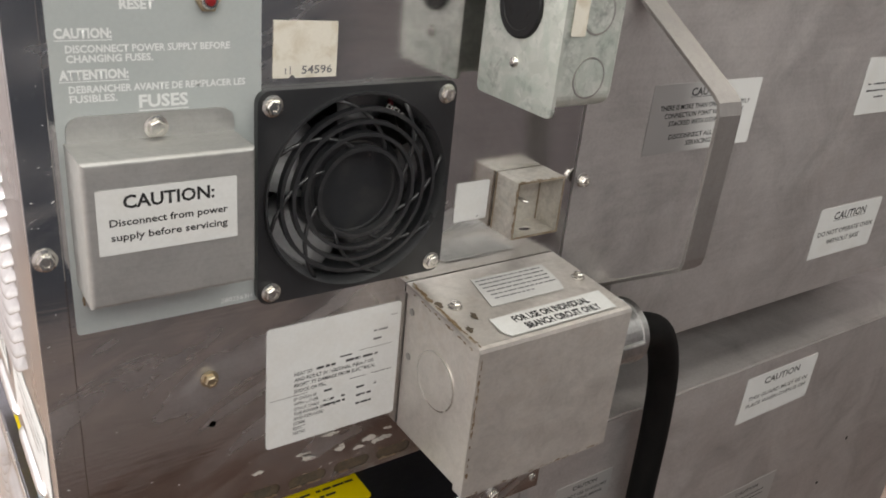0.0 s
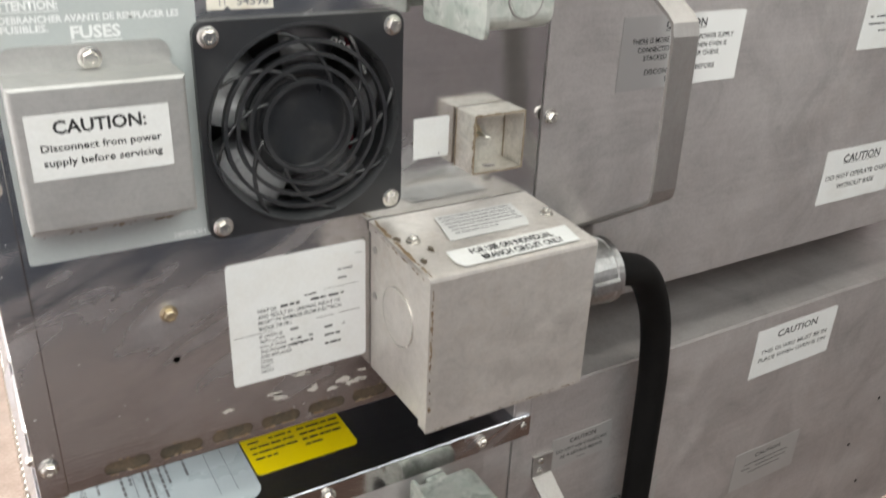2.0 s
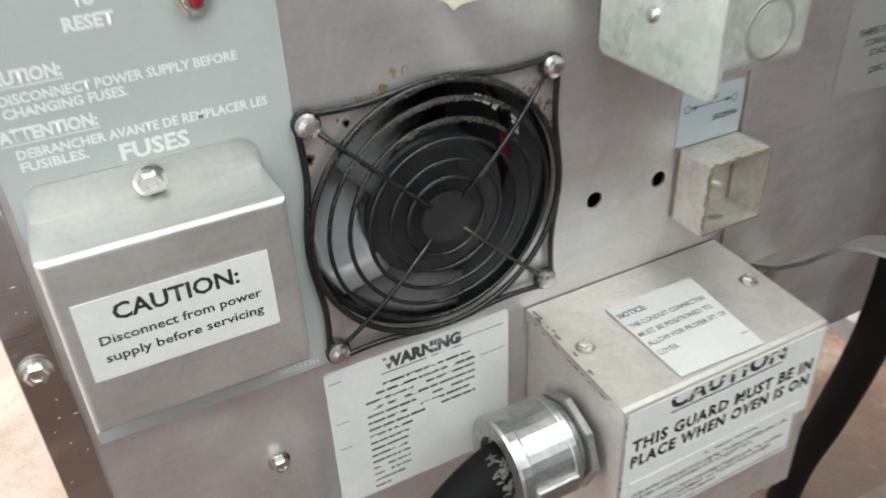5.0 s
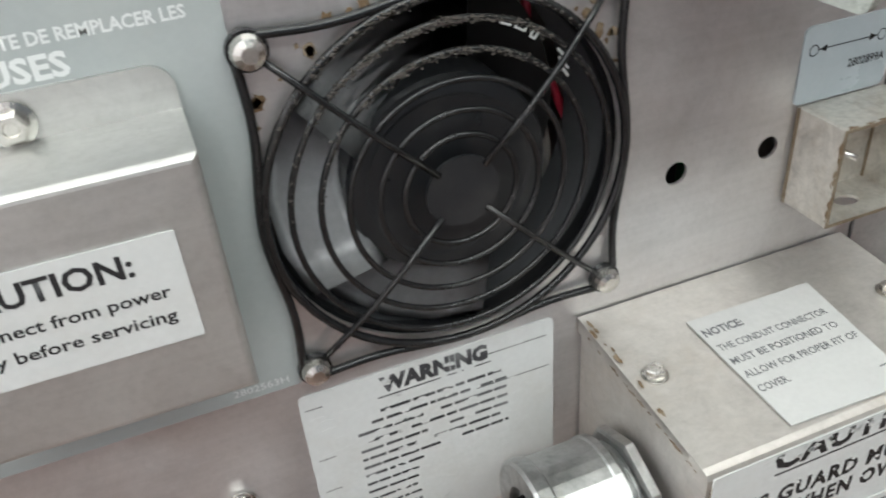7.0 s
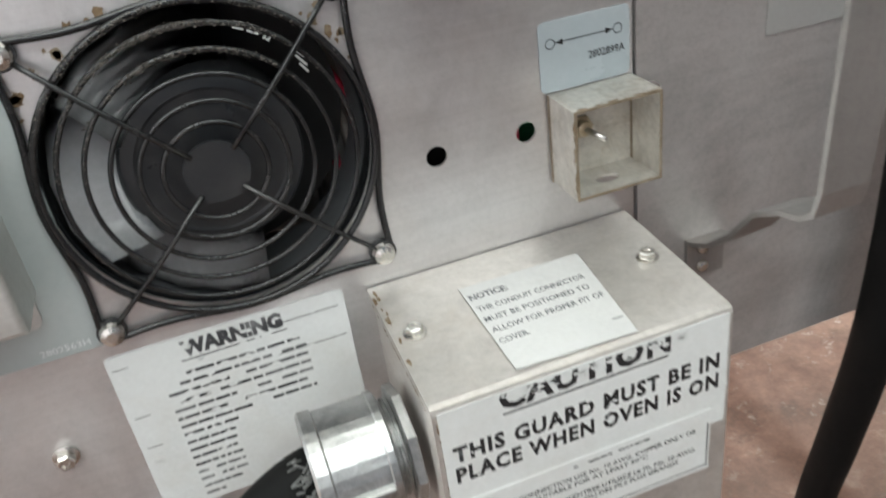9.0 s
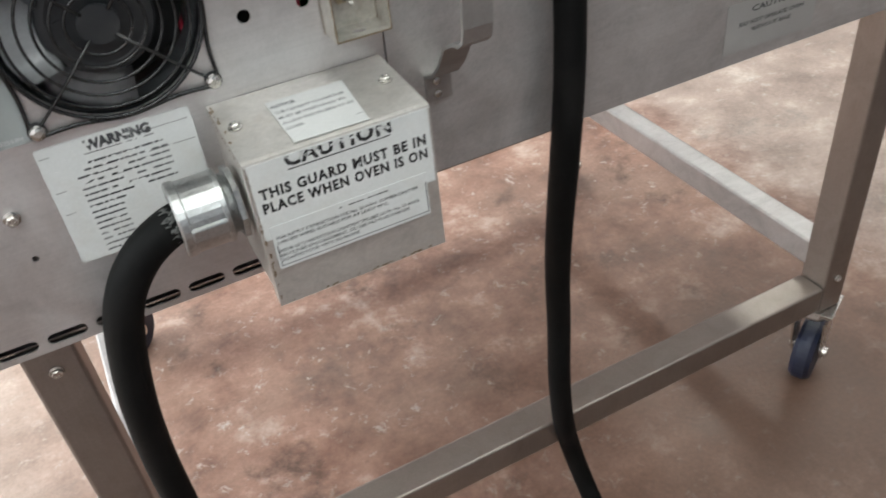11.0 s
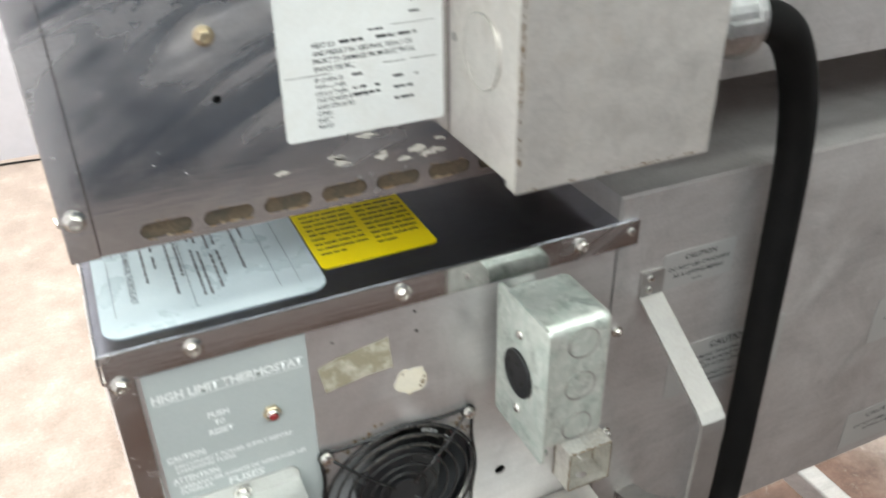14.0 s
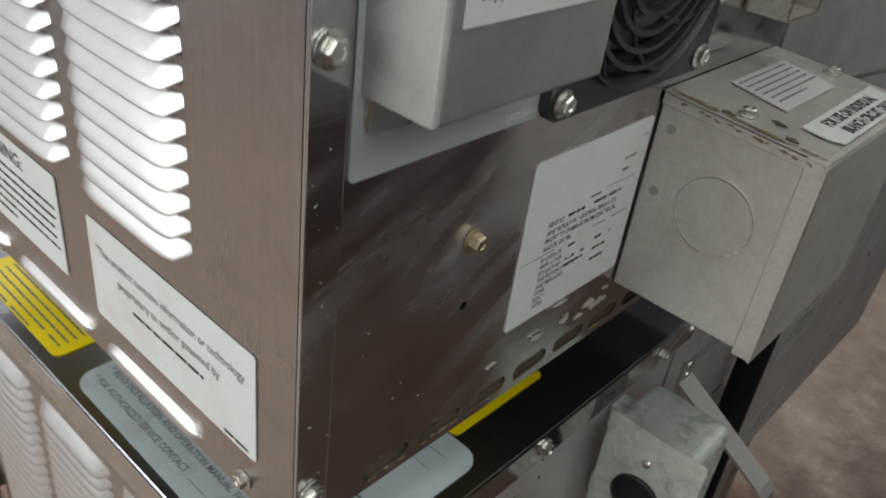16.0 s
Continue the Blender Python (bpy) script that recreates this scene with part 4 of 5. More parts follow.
def standoff(parent, upper):
    """Bent strap that keeps the oven off the wall."""
    t, w = 0.0022, 0.0200
    # distance out, height above the datum, left edge
    if upper:
        prof = [(-0.0016, 0.8235, 0.3600), (-0.0016, 0.8025, 0.3600), (-0.006, 0.7995, 0.3598), (-0.0800, 0.7560, 0.3565), (-0.0845, 0.7525, 0.3562), (-0.0862, 0.7460, 0.3562), (-0.0795, 0.6480, 0.3655), (-0.0780, 0.6420, 0.3662),
                (-0.0740, 0.6385, 0.3668), (-0.0110, 0.5972, 0.3712), (-0.0050, 0.5945, 0.3716), (-0.0016, 0.5930, 0.3716), (-0.0016, 0.5730, 0.3716)]
    else:
        prof = [(-0.0016, 0.8235, 0.3585), (-0.0016, 0.8025, 0.3585), (-0.006, 0.7995, 0.3582), (-0.0840, 0.7575, 0.3530), (-0.0890, 0.7530, 0.3525), (-0.0900, 0.7460, 0.3522), (-0.0900, 0.6680, 0.3495), (-0.0885, 0.6600, 0.3492), (-0.0830, 0.6560, 0.3495),
                (-0.0720, 0.6530, 0.3505), (-0.0560, 0.6440, 0.3525), (-0.0380, 0.6240, 0.3560), (-0.0200, 0.6090, 0.3590), (-0.0060, 0.6020, 0.3605), (-0.0016, 0.6005, 0.3610), (-0.0016, 0.5800, 0.3610)]
    bm = bmesh.new()
    rows = []
    for k, (y, z, xl) in enumerate(prof):
        a, b = Vector(prof[max(k - 1, 0)][:2]), Vector(prof[min(k + 1, len(prof) - 1)][:2])
        d = (b - a).normalized()
        q = Vector((y, z)) + Vector((d.y, -d.x)) * t
        rows.append([bm.verts.new(p) for p in ((xl, y, z), (xl + w, y, z), (xl + w, q.x, q.y), (xl, q.x, q.y))])
    for a, b in zip(rows, rows[1:]):
        for j in range(4):
            bm.faces.new((a[j], a[(j + 1) % 4], b[(j + 1) % 4], b[j]))
    bm.faces.new(rows[0])
    bm.faces.new(rows[-1][::-1])
    s = part("standoff_strap", finish(bm), HANDLE, parent, "bent satin stainless standoff strap")
    for z in (0.8185, 0.8085, 0.5870 if upper else 0.5955, 0.5790 if upper else 0.5855):
        put_screw(s, 0.3655 if z > 0.7 else 0.3790 if upper else 0.3690, z, y=-0.0040, me=RIVET, name="rivet")
    return s


def louvre_mesh():
    bm = bmesh.new()
    n, p = 14, ((0.0, 0.0), (0.25, 0.27), (0.5, 0.54), (0.75, 0.80), (0.94, 0.98), (1.0, 1.0), (1.0, 0.70))
    rows = []
    for i in range(n + 1):
        u = -1 + 2 * i / n
        e = max(0.0, 1 - abs(u) ** 6) ** 0.5
        rows.append([bm.verts.new((u * 0.0385, 0.0049 - 0.0097 * a * (0.45 + 0.55 * e), 0.0001 + 0.0060 * h * e)) for a, h in p])
    for a, b in zip(rows, rows[1:]):
        for j in range(len(p) - 1):
            bm.faces.new((a[j], b[j], b[j + 1], a[j + 1]))
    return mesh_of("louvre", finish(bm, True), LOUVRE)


# same sheet as SIDE, paler: the light on the louvres is in the colour
LOUVRE = steel("lit_louvre_stainless", (0.82, 0.81, 0.81), 0.27, 0.1, (25, 500, 500))
LOUVRES = louvre_mesh()


def rib_mesh():
    bm = bmesh.new()
    rows = []
    for i in range(17):
        u = -1 + 2 * i / 16
        e = max(0.0, 1 - abs(u) ** 8) ** 0.5
        rows.append([bm.verts.new((u * 0.0385, 0.0048 * s * e, 0.0001 + 0.0038 * e * (1 - s * s))) for s in (-1, -0.75, -0.4, 0, 0.4, 0.75, 1)])
    for a, b in zip(rows, rows[1:]):
        for j in range(6):
            bm.faces.new((a[j], b[j], b[j + 1], a[j + 1]))
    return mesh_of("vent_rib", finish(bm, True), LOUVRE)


RIBS = rib_mesh()


def body_label(parent, name, x0, x1, z0, z1, lines, material=GHOST, ink=INK, m=FRONT, head=None, seed=0):
    """Caution label of the oven's back: a heading, then lines of (words, width share)."""
    def text(bm, mm):
        cx, top = (x0 + x1) / 2, z1
        if head:
            write(bm, head[0], cx, top - head[2] - head[1], head[1], mm, head[3], "CENTER", 0.015)
            if len(head) > 4:
                rule(bm, cx - head[3] / 2, cx + head[3] / 2, top - head[2] - head[1] - 0.0012, top - head[2] - head[1] - 0.0008, mm)
        for w, dz, h, width in lines:
            if w:
                write(bm, w, cx, top - dz, h, mm, width, "CENTER", 0.01)
            else:
                bars(bm, cx - width / 2, cx + width / 2, top - dz + h, h * 1.8, h, 1, mm, seed + int(dz * 1e4), 0.1, 1)
    return label_on(parent, name, rrect(x0, x1, z0, z1, 0.0012), m, material, text, 0.0003, ink=ink)


def splay(bm, lean):
    """Moves the outer edge of a sheet out, the more the deeper it lies."""
    for v in bm.verts:
        if v.co.x < 0.02:
            v.co.x -= lean * max(0.0, v.co.y)
    return bm


def oven(name, label, upper):
    o = tagged(new(name), label, "oven", "stacked ovens")
    o.empty_display_size = 0.1
    # front sheet with its openings
    holes = [disc(FANX, FANZ, 0.0568, 48)]
    holes += [slot(0.0475 + 0.0322 * k, 0.4968, 0.0262, 0.0086) for k in range(8)]
    holes += [disc(0.0830, 0.5605, 0.0022, 12)]
    if not upper:
        holes += [disc(0.2484, 0.6745, 0.0043, 20), disc(0.2866, 0.6745, 0.0043, 20)]
    panel = part("back_panel", sheet([(0.0, 0.4878), (0.3352, 0.4878), (0.3352, 0.8690), (0.0, 0.8690)], holes, 0.0012, FRONT, -0.0012), PANEL if upper else BRUSHED, o, "polished stainless panel with smears and old stains" if upper else "hazy brushed stainless panel with old stains")
    part("panel_hem", box(0.0, 0.3352, 0.0012, 0.0100, 0.4878, 0.4890), PANEL, panel)
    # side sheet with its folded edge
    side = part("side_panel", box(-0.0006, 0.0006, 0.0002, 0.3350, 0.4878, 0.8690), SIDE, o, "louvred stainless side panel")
    # the side of the lower box stands a little out of square
    lean = 0.0 if upper else 0.0150
    side.matrix_basis = pose(0, 0, 0, 0, 0, math.degrees(lean))
    part("edge_fold", box(-0.0009, 0.0138, -0.0020, -0.0003, 0.4878, 0.8686, 0.0006, 2), PANEL, side)
    rnd = random.Random(31 + upper)
    bm = bmesh.new()
    for k in range(46):
        on_fold = k < 34
        x, z, w = rnd.uniform(0.001, 0.0130) if on_fold else rnd.uniform(0.015, 0.11), rnd.uniform(0.492, 0.84) if on_fold else rnd.uniform(0.50, 0.63), rnd.uniform(0.00010, 0.00032)
        long, tilt = rnd.choice((1.0, 1.0, 1.4, 4.0)), rnd.uniform(-0.6, 0.6)
        pts = [(w * long * rnd.uniform(0.6, 1.2) * math.cos(a), w * rnd.uniform(0.6, 1.2) * math.sin(a)) for a in [2 * math.pi * j / 7 for j in range(7)]]
        sheet([(x + p * math.cos(tilt) - q * math.sin(tilt), z + p * math.sin(tilt) + q * math.cos(tilt)) for p, q in pts], (), 0.00005, FRONT, 0.0021 if on_fold else 0.0001, bm)
    tagged(part("chip", bm, WHITE, side, "small pale nicks and specks"), kind="stuff")
    for z in (0.8480, 0.6805, 0.5115):
        put_screw(panel, 0.0058, z, y=-0.0020)
    for z in (0.8300, 0.4965):
        put_screw(side, -0.0006, z, LEFT, 0.0300, SMALLSCREW)
    for c in range(3):
        yc = -(0.0975 + 0.0905 * c)
        for k in range(28):
            shared("louvre", LOUVRES, side, at(-0.0006, 0, -BASE) @ LEFT @ at(yc, 0.5860 + 0.0093 * k, 0))
        shared("vent_rib", RIBS, side, at(-0.0006, 0, -BASE) @ LEFT @ at(yc, 0.4955, 0))
    # lid with folded lips
    lid = part("lid", splay(box(-0.0016, 0.3505, -0.0020, 0.3365, 0.8690, 0.8704, 0.0005, 1), 0.53 * lean), LID, o, "dark mirror-like stainless lid")
    # its corner is mitred over the edge fold
    part("front_lip", sheet([(-0.0014, 0.8702), (0.0140, 0.8515), (0.3505, 0.8515), (0.3505, 0.8702)], (), 0.0015, FRONT, 0.0021), PANEL, lid)
    part("side_lip", splay(box(-0.0032, -0.0017, -0.0030, 0.3365, 0.8515, 0.8702, 0.0006, 2), 0.53 * lean), PANEL, lid)
    for x in (0.0475, 0.1742, 0.3030):
        put_screw(lid, x, 0.8620, y=-0.0036)
    put_screw(lid, 0.3440, 0.8625, y=-0.0036, me=RIVET)
    part("rear_wall", box(0.0008 - 0.33 * lean, 0.3345, 0.3340, 0.3352, 0.4880, 0.8688), INSIDE, o)
    part("base_plate", box(0.0008, 0.3345, 0.0110, 0.3330, 0.4885, 0.4897), INSIDE, o)
    # things inside seen through fan and holes
    # dark plate added so that the left hole looks unlit
    part("dark_backing", box(0.2340, 0.2620, 0.018, 0.020, 0.640, 0.710), DARK, o)
    part("circuit_board", box(0.2720, 0.3100, 0.030, 0.032, 0.600, 0.740), GREEN, o)
    for dx, dy, mat in ((0.0, 0.0, WIRING), (0.006, 0.004, PUTTY), (-0.005, 0.006, BLACK), (0.012, -0.002, WIRING), (0.003, 0.010, WHITE)):
        part("wire", tube(spline([(0.20 + dx, 0.052 + dy, 0.56), (0.217 + dx * 1.4, 0.046 + dy, 0.66), (0.209 + dx * 0.6, 0.050 + dy, 0.73), (0.24 + dx, 0.064 + dy, 0.80)]), 0.0019, 8), mat, o)
    part("wire", tube(spline([(0.2855, 0.020, 0.58), (0.2842, 0.008, 0.66), (0.2846, 0.007, 0.69), (0.292, 0.022, 0.76)]), 0.0021, 8), WIRING, o)
    # oven body
    bm = box(0.3365, 1.0600, 0.0, 0.7600, 0.5200, 0.8885)
    es = [e for e in bm.edges if all(v.co.y < 0.01 for v in e.verts)]
    bmesh.ops.bevel(bm, geom=es, offset=0.0012, segments=2, affect="EDGES")
    body = part("oven_body", finish(bm), BODY, o, "dull stainless oven casing with dark streaks")
    bm = sheet([(0.3361, 0.5200), (1.0590, 0.5200), (1.0590, 0.8878), (0.3522, 0.8878), (0.3522, 0.8475), (0.3361, 0.8475)], (), 0.0010, FRONT, 0.0004)
    sk = part("casing_sheet", bm, BODY, body)
    for x, z in ((0.8452, 0.6546), (0.8881, 0.5819), (0.8501, 0.5536), (0.8811, 0.711)):
        part("screw_hole", sheet(disc(x, z, 0.0024, 12), (), 0.0003, FRONT, 0.0015), DARK, body)
    put_screw(body, 0.3425, 0.7770, y=-0.0014, me=SMALLSCREW)
    put_screw(body, 0.3400, 0.6795, y=-0.0040, me=TAPSCREW)
    standoff(o, upper)
    # fittings
    thermostat_overlay(o)
    fuse_cover(o, *((0.7222, 0.0) if upper else (0.7190, 0.0010)))
    fan(o, "moulded" if upper else "wire")
    jb = conduit_box(o, upper)
    outlet(o, upper)
    toggle_guard(o, *((0.2682, 0.6545) if upper else (0.2965, 0.6500)))
    put_screw(panel, 0.0815, 0.5925, y=-0.0002, me=OLDSCREW if upper else TAPSCREW)
    GL = FRONT @ at(0, 0, 0.0014)

    # writing on the panel
    def warn_u(bm, m):
        bars(bm, 0.1560, 0.1850, 0.5850, 0.0046, 0.0016, 1, m, 31, 0.45, 1)
        lines = (("HEAT SO", 0.0118), ("AND RESULT IN PERSONAL INJURY OR", 0.0545), ("PROPERTY DAMAGE FROM ELECTRICAL", 0.0560), ("SHOCK OR FIRE", 0.0215))
        for k, (w, width) in enumerate(lines):
            write(bm, w, 0.1330, 0.5788 - 0.0041 * k, 0.0025, m, width, bold=0.012)
        bars(bm, 0.1475, 0.1900, 0.5813, 0.0042, 0.0026, 1, m, 7, 0.1, 1)
        for k, (w, width) in enumerate((("IF OVEN IS", 0.0150), ("WITH OTHER", 0.0165), ("OTHER THAN", 0.0168), ("THE POWER IS TO BE", 0.0290), ("AND REPLACED", 0.0205), ("CONN", 0.0075), ("ELECT", 0.0082), ("NATIO", 0.0080))):
            write(bm, w, 0.1330, 0.5608 - 0.0036 * k, 0.0023, m, width, bold=0.012)
        rule(bm, 0.1175, 0.1420, 0.5646, 0.5650, m)
        rule(bm, 0.1700, 0.2010, 0.5660, 0.5664, m)
        rule(bm, 0.1760, 0.2000, 0.5855, 0.5858, m)
        rule(bm, 0.1980, 0.2025, 0.6060, 0.6064, m)
        bars(bm, 0.1530, 0.1680, 0.5632, 0.0036, 0.0024, 7, m, 9, 0.25, 0.7)
        bars(bm, 0.1760, 0.1900, 0.5590, 0.0062, 0.0024, 3, m, 12, 0.25, 0.8)
        bars(bm, 0.1860, 0.1960, 0.5980, 0.0060, 0.0020, 2, m, 14, 0.2, 0.6)

    def warn_l(bm, m):
        write(bm, "WARNING", 0.1550, 0.6212, 0.0062, m, 0.0400, "CENTER", 0.045)
        rule(bm, 0.1340, 0.1760, 0.6188, 0.6194, m)
        bars(bm, 0.1250, 0.1820, 0.6140, 0.0042, 0.0021, 8, m, 15, 0.12, 0.4)
        bars(bm, 0.1250, 0.1450, 0.5800, 0.0042, 0.0019, 8, m, 16, 0.15, 0.6)
        for x0, x1, z in ((0.1090, 0.1150, 0.6235), (0.1690, 0.1980, 0.6225), (0.1700, 0.1990, 0.6080), (0.1100, 0.1160, 0.5990), (0.1100, 0.1160, 0.5830)):
            rule(bm, x0, x1, z, z + 0.0004, m)
    if upper:
        part("greasy_filter", box(0.0300, 0.3300, 0.0018, 0.0038, 0.4912, 0.5120), GREASE, panel)
        for k in range(8):
            cx = 0.0475 + 0.0322 * k
            rust_line(panel, FRONT, (cx - 0.011, 0.4925), (cx + 0.011, 0.4925), 8, 50 + k, 0.0001, 0.0008)
            rust_line(panel, FRONT, (cx - 0.012, 0.5015), (cx + 0.010, 0.5015), 4, 60 + k, 0.0001, 0.0005)
        label_on(panel, "warning_label", rrect(0.1152, 0.2052, 0.5300, 0.6145, 0.0025), FRONT, WHITE, warn_u, 0.0002, ink=WORNINK)
        wear(panel, FRONT, 0.00075, 0.136, 0.196, 0.535, 0.584, 70, 3)

        def serial(bm, m):
            write(bm, "54596", 0.1330, 0.7608, 0.0040, m, 0.0170, bold=0.01)
            rule(bm, 0.1265, 0.1270, 0.7608, 0.7648, m)
            rule(bm, 0.1240, 0.1245, 0.7608, 0.7640, m)
        label_on(panel, "serial_label", [(0.1174, 0.7590), (0.1260, 0.7588), (0.1280, 0.7606), (0.1298, 0.7588), (0.1525, 0.7586), (0.1527, 0.7865), (0.1178, 0.7875)], FRONT, CREAM, serial, 0.0002, ink=FADED)
        label_on(panel, "rating_plate", rrect(0.1170, 0.1680, 0.8075, 0.8480, 0.001), FRONT, WHITE, lambda bm, m: bars(bm, 0.121, 0.164, 0.843, 0.005, 0.002, 7, m, 21), 0.0002)
        label_on(panel, "rating_plate", rrect(0.1710, 0.2100, 0.8060, 0.8480, 0.001), FRONT, WHITE, lambda bm, m: bars(bm, 0.175, 0.206, 0.843, 0.005, 0.002, 7, m, 22), 0.0002)

        def dots(bm, m):
            bars(bm, 0.2520, 0.2620, 0.6645, 0.002, 0.0010, 1, m, 4, 0.3, 0.5)
        label_on(panel, "blank_label", rrect(0.2382, 0.2635, 0.6620, 0.6880, 0.0015), FRONT, WHITE, dots, 0.0002)
        # pale smears and grease along the vent slots
        rnd = random.Random(11)
        for k in range(16):
            cx, cz, w = 0.1500 + rnd.gauss(0.028, 0.030), 0.5120 + rnd.gauss(0.003, 0.006), rnd.uniform(0.0012, 0.0046)
            cz = min(max(cz, 0.5035), 0.5270)
            cx = min(max(cx, 0.11), 0.203)
            pts = [(cx + w * rnd.uniform(0.5, 1.5) * math.cos(a), cz + w * 0.42 * rnd.uniform(0.4, 1.5) * math.sin(a)) for a in [2 * math.pi * j / 16 for j in range(16)]]
            part("dried_splash", sheet(pts, (), 0.0002, FRONT, 0.0002), PUTTY, panel)
    else:
        label_on(panel, "warning_label", rrect(0.1075, 0.2010, 0.5460, 0.6300, 0.0025), FRONT, WHITE, warn_l, 0.0002, ink=WORNINK)
        wear(panel, FRONT, 0.00075, 0.112, 0.196, 0.550, 0.628, 150, 6)

        def arrow(bm, m):
            rule(bm, 0.3010, 0.3262, 0.70765, 0.70805, m)
            for cx, s in ((0.2990, 1), (0.3282, -1)):
                ringm = [m @ Vector((cx + r * math.cos(2 * math.pi * k / 20), 0.7078 + r * math.sin(2 * math.pi * k / 20), 0)) for r in (0.0021, 0.0017) for k in range(20)]
                vs = [bm.verts.new(p) for p in ringm]
                for k in range(20):
                    bm.faces.new((vs[k], vs[(k + 1) % 20], vs[20 + (k + 1) % 20], vs[20 + k]))
                tip = cx + s * 0.0024
                bm.faces.new([bm.verts.new(m @ Vector(p)) for p in ((tip, 0.7078, 0), (tip + s * 0.0030, 0.7091, 0), (tip + s * 0.0030, 0.7065, 0))])
            write(bm, "2802899A", 0.3312, 0.6985, 0.0030, m, 0.0160, "RIGHT", 0.01)
        label_on(panel, "diagram_label", rrect(0.2942, 0.3335, 0.6885, 0.7165, 0.0025), FRONT, DECAL, arrow, 0.0002)
        # old tape and torn paper
        rnd = random.Random(4)
        part("tape_residue", sheet([(0.1168, 0.8190), (0.1300, 0.8235), (0.1645, 0.8290), (0.1665, 0.8040), (0.1480, 0.8030), (0.1205, 0.7985)], (), 0.0002, FRONT, 0.0002), TAPE, panel)
        pts = [(0.1790 + 0.0118 * rnd.uniform(0.85, 1.12) * math.cos(a), 0.7880 + 0.0108 * rnd.uniform(0.82, 1.15) * math.sin(a)) for a in [2 * math.pi * j / 22 for j in range(22)]]
        torn = part("torn_sticker", sheet(pts, (), 0.0005, FRONT, 0.0002), TORN, panel)
        for k, (x, z, w) in enumerate(((0.1868, 0.7850, 0.0017), (0.1880, 0.7890, 0.0009), (0.1850, 0.7818, 0.0011), (0.1730, 0.7955, 0.0008))):
            part("stain", sheet([(x + w * rnd.uniform(0.5, 1.3) * math.cos(a), z + 1.4 * w * rnd.uniform(0.5, 1.3) * math.sin(a)) for a in [2 * math.pi * j / 10 for j in range(10)]], (), 0.0001, FRONT, 0.0008), RUST, torn)
        for x, z, r in ((0.1280, 0.8360, 0.0009), (0.1830, 0.8430, 0.0011), (0.1838, 0.8275, 0.0012), (0.2950, 0.7350, 0.0008)):
            part("speck", sheet(disc(x, z, r, 8), (), 0.0002, FRONT, 0.0002), DARK, panel)
        for k in range(26):
            a = rnd.choice((rnd.gauss(42, 8), rnd.gauss(138, 10), rnd.gauss(120, 14)))
            r, w = rnd.uniform(0.0600, 0.0665), rnd.uniform(0.0006, 0.0020)
            cx, cz = FANX + r * math.cos(radians(a)), FANZ + r * math.sin(radians(a))
            pts = [(cx + w * rnd.uniform(0.4, 1.5) * math.cos(b), cz + w * rnd.uniform(0.4, 1.5) * math.sin(b)) for b in [2 * math.pi * j / 9 for j in range(9)]]
            part("grease_fleck", sheet(pts, (), 0.0002, FRONT, 0.0002), RUST, panel)

    # caution labels on the casing
    body_label(body, "standoff_label", 0.3785, 0.4445, 0.8020, 0.8330, (("DO NOT USE STANDOFFS", 0.0160, 0.0034, 0.0560), ("AS A LIFTING MEANS", 0.0225, 0.0034, 0.0470), (None, 0.0280, 0.0012, 0.0090)), m=GL, head=("CAUTION", 0.0042, 0.0040, 0.0290))
    body_label(body, "power_supply_label", 0.3975, 0.5170, 0.6890, 0.7405, (("THERE IS MORE THAN ONE POWER SUPPLY", 0.0190, 0.0036, 0.1000), ("CONNECTION POINT WHEN OVEN IS", 0.0250, 0.0036, 0.0880), ("STACKED WITH OTHER OVENS.", 0.0310, 0.0036, 0.0760), ("DISCONNECT ALL BEFORE", 0.0410, 0.0036, 0.0700), ("SERVICING.", 0.0470, 0.0036, 0.0300)), m=GL, head=("CAUTION", 0.0056, 0.0040, 0.0400, 1), material=RUBBED if upper else GHOST)
    if upper:
        body_label(body, "base_label", 0.6600, 0.7650, 0.5570, 0.6090, (("DO NOT OPERATE OVEN", 0.0290, 0.0048, 0.0930), ("WITHOUT BASE", 0.0390, 0.0048, 0.0560)), m=GL, head=("CAUTION", 0.0076, 0.0060, 0.0540, 1), material=WHITE)
        body_label(body, "service_label", 0.6630, 0.7700, 0.6990, 0.7500, ((None, 0.0250, 0.0022, 0.09), (None, 0.0310, 0.0022, 0.09), (None, 0.0370, 0.0022, 0.06)), m=GL, material=WHITE)
        body_label(body, "hot_surface_label", 0.4200, 0.5000, 0.7980, 0.8300, ((None, 0.0120, 0.0022, 0.06), (None, 0.0180, 0.0022, 0.05)), m=GL)
    else:
        body_label(body, "guard_caution_label", 0.6220, 0.7420, 0.8180, 0.8730, (("THIS GUARD MUST BE IN", 0.0290, 0.0046, 0.1000), ("PLACE WHEN OVEN IS ON", 0.0380, 0.0046, 0.1020)), m=GL, head=("CAUTION", 0.0076, 0.0060, 0.0600), material=WHITE)
        body_label(body, "service_label", 0.6330, 0.7350, 0.6690, 0.7180, ((None, 0.0200, 0.0020, 0.07), (None, 0.0260, 0.0020, 0.075), (None, 0.0320, 0.0020, 0.05)), m=GL, head=("CAUTION", 0.0046, 0.0070, 0.0400))
        body_label(body, "base_label", 0.6400, 0.7420, 0.5310, 0.5760, (("DO NOT OPERATE OVEN", 0.0220, 0.0036, 0.0720), ("WITHOUT BASE", 0.0290, 0.0036, 0.0450)), m=GL, head=("CAUTION", 0.0050, 0.0060, 0.0480))
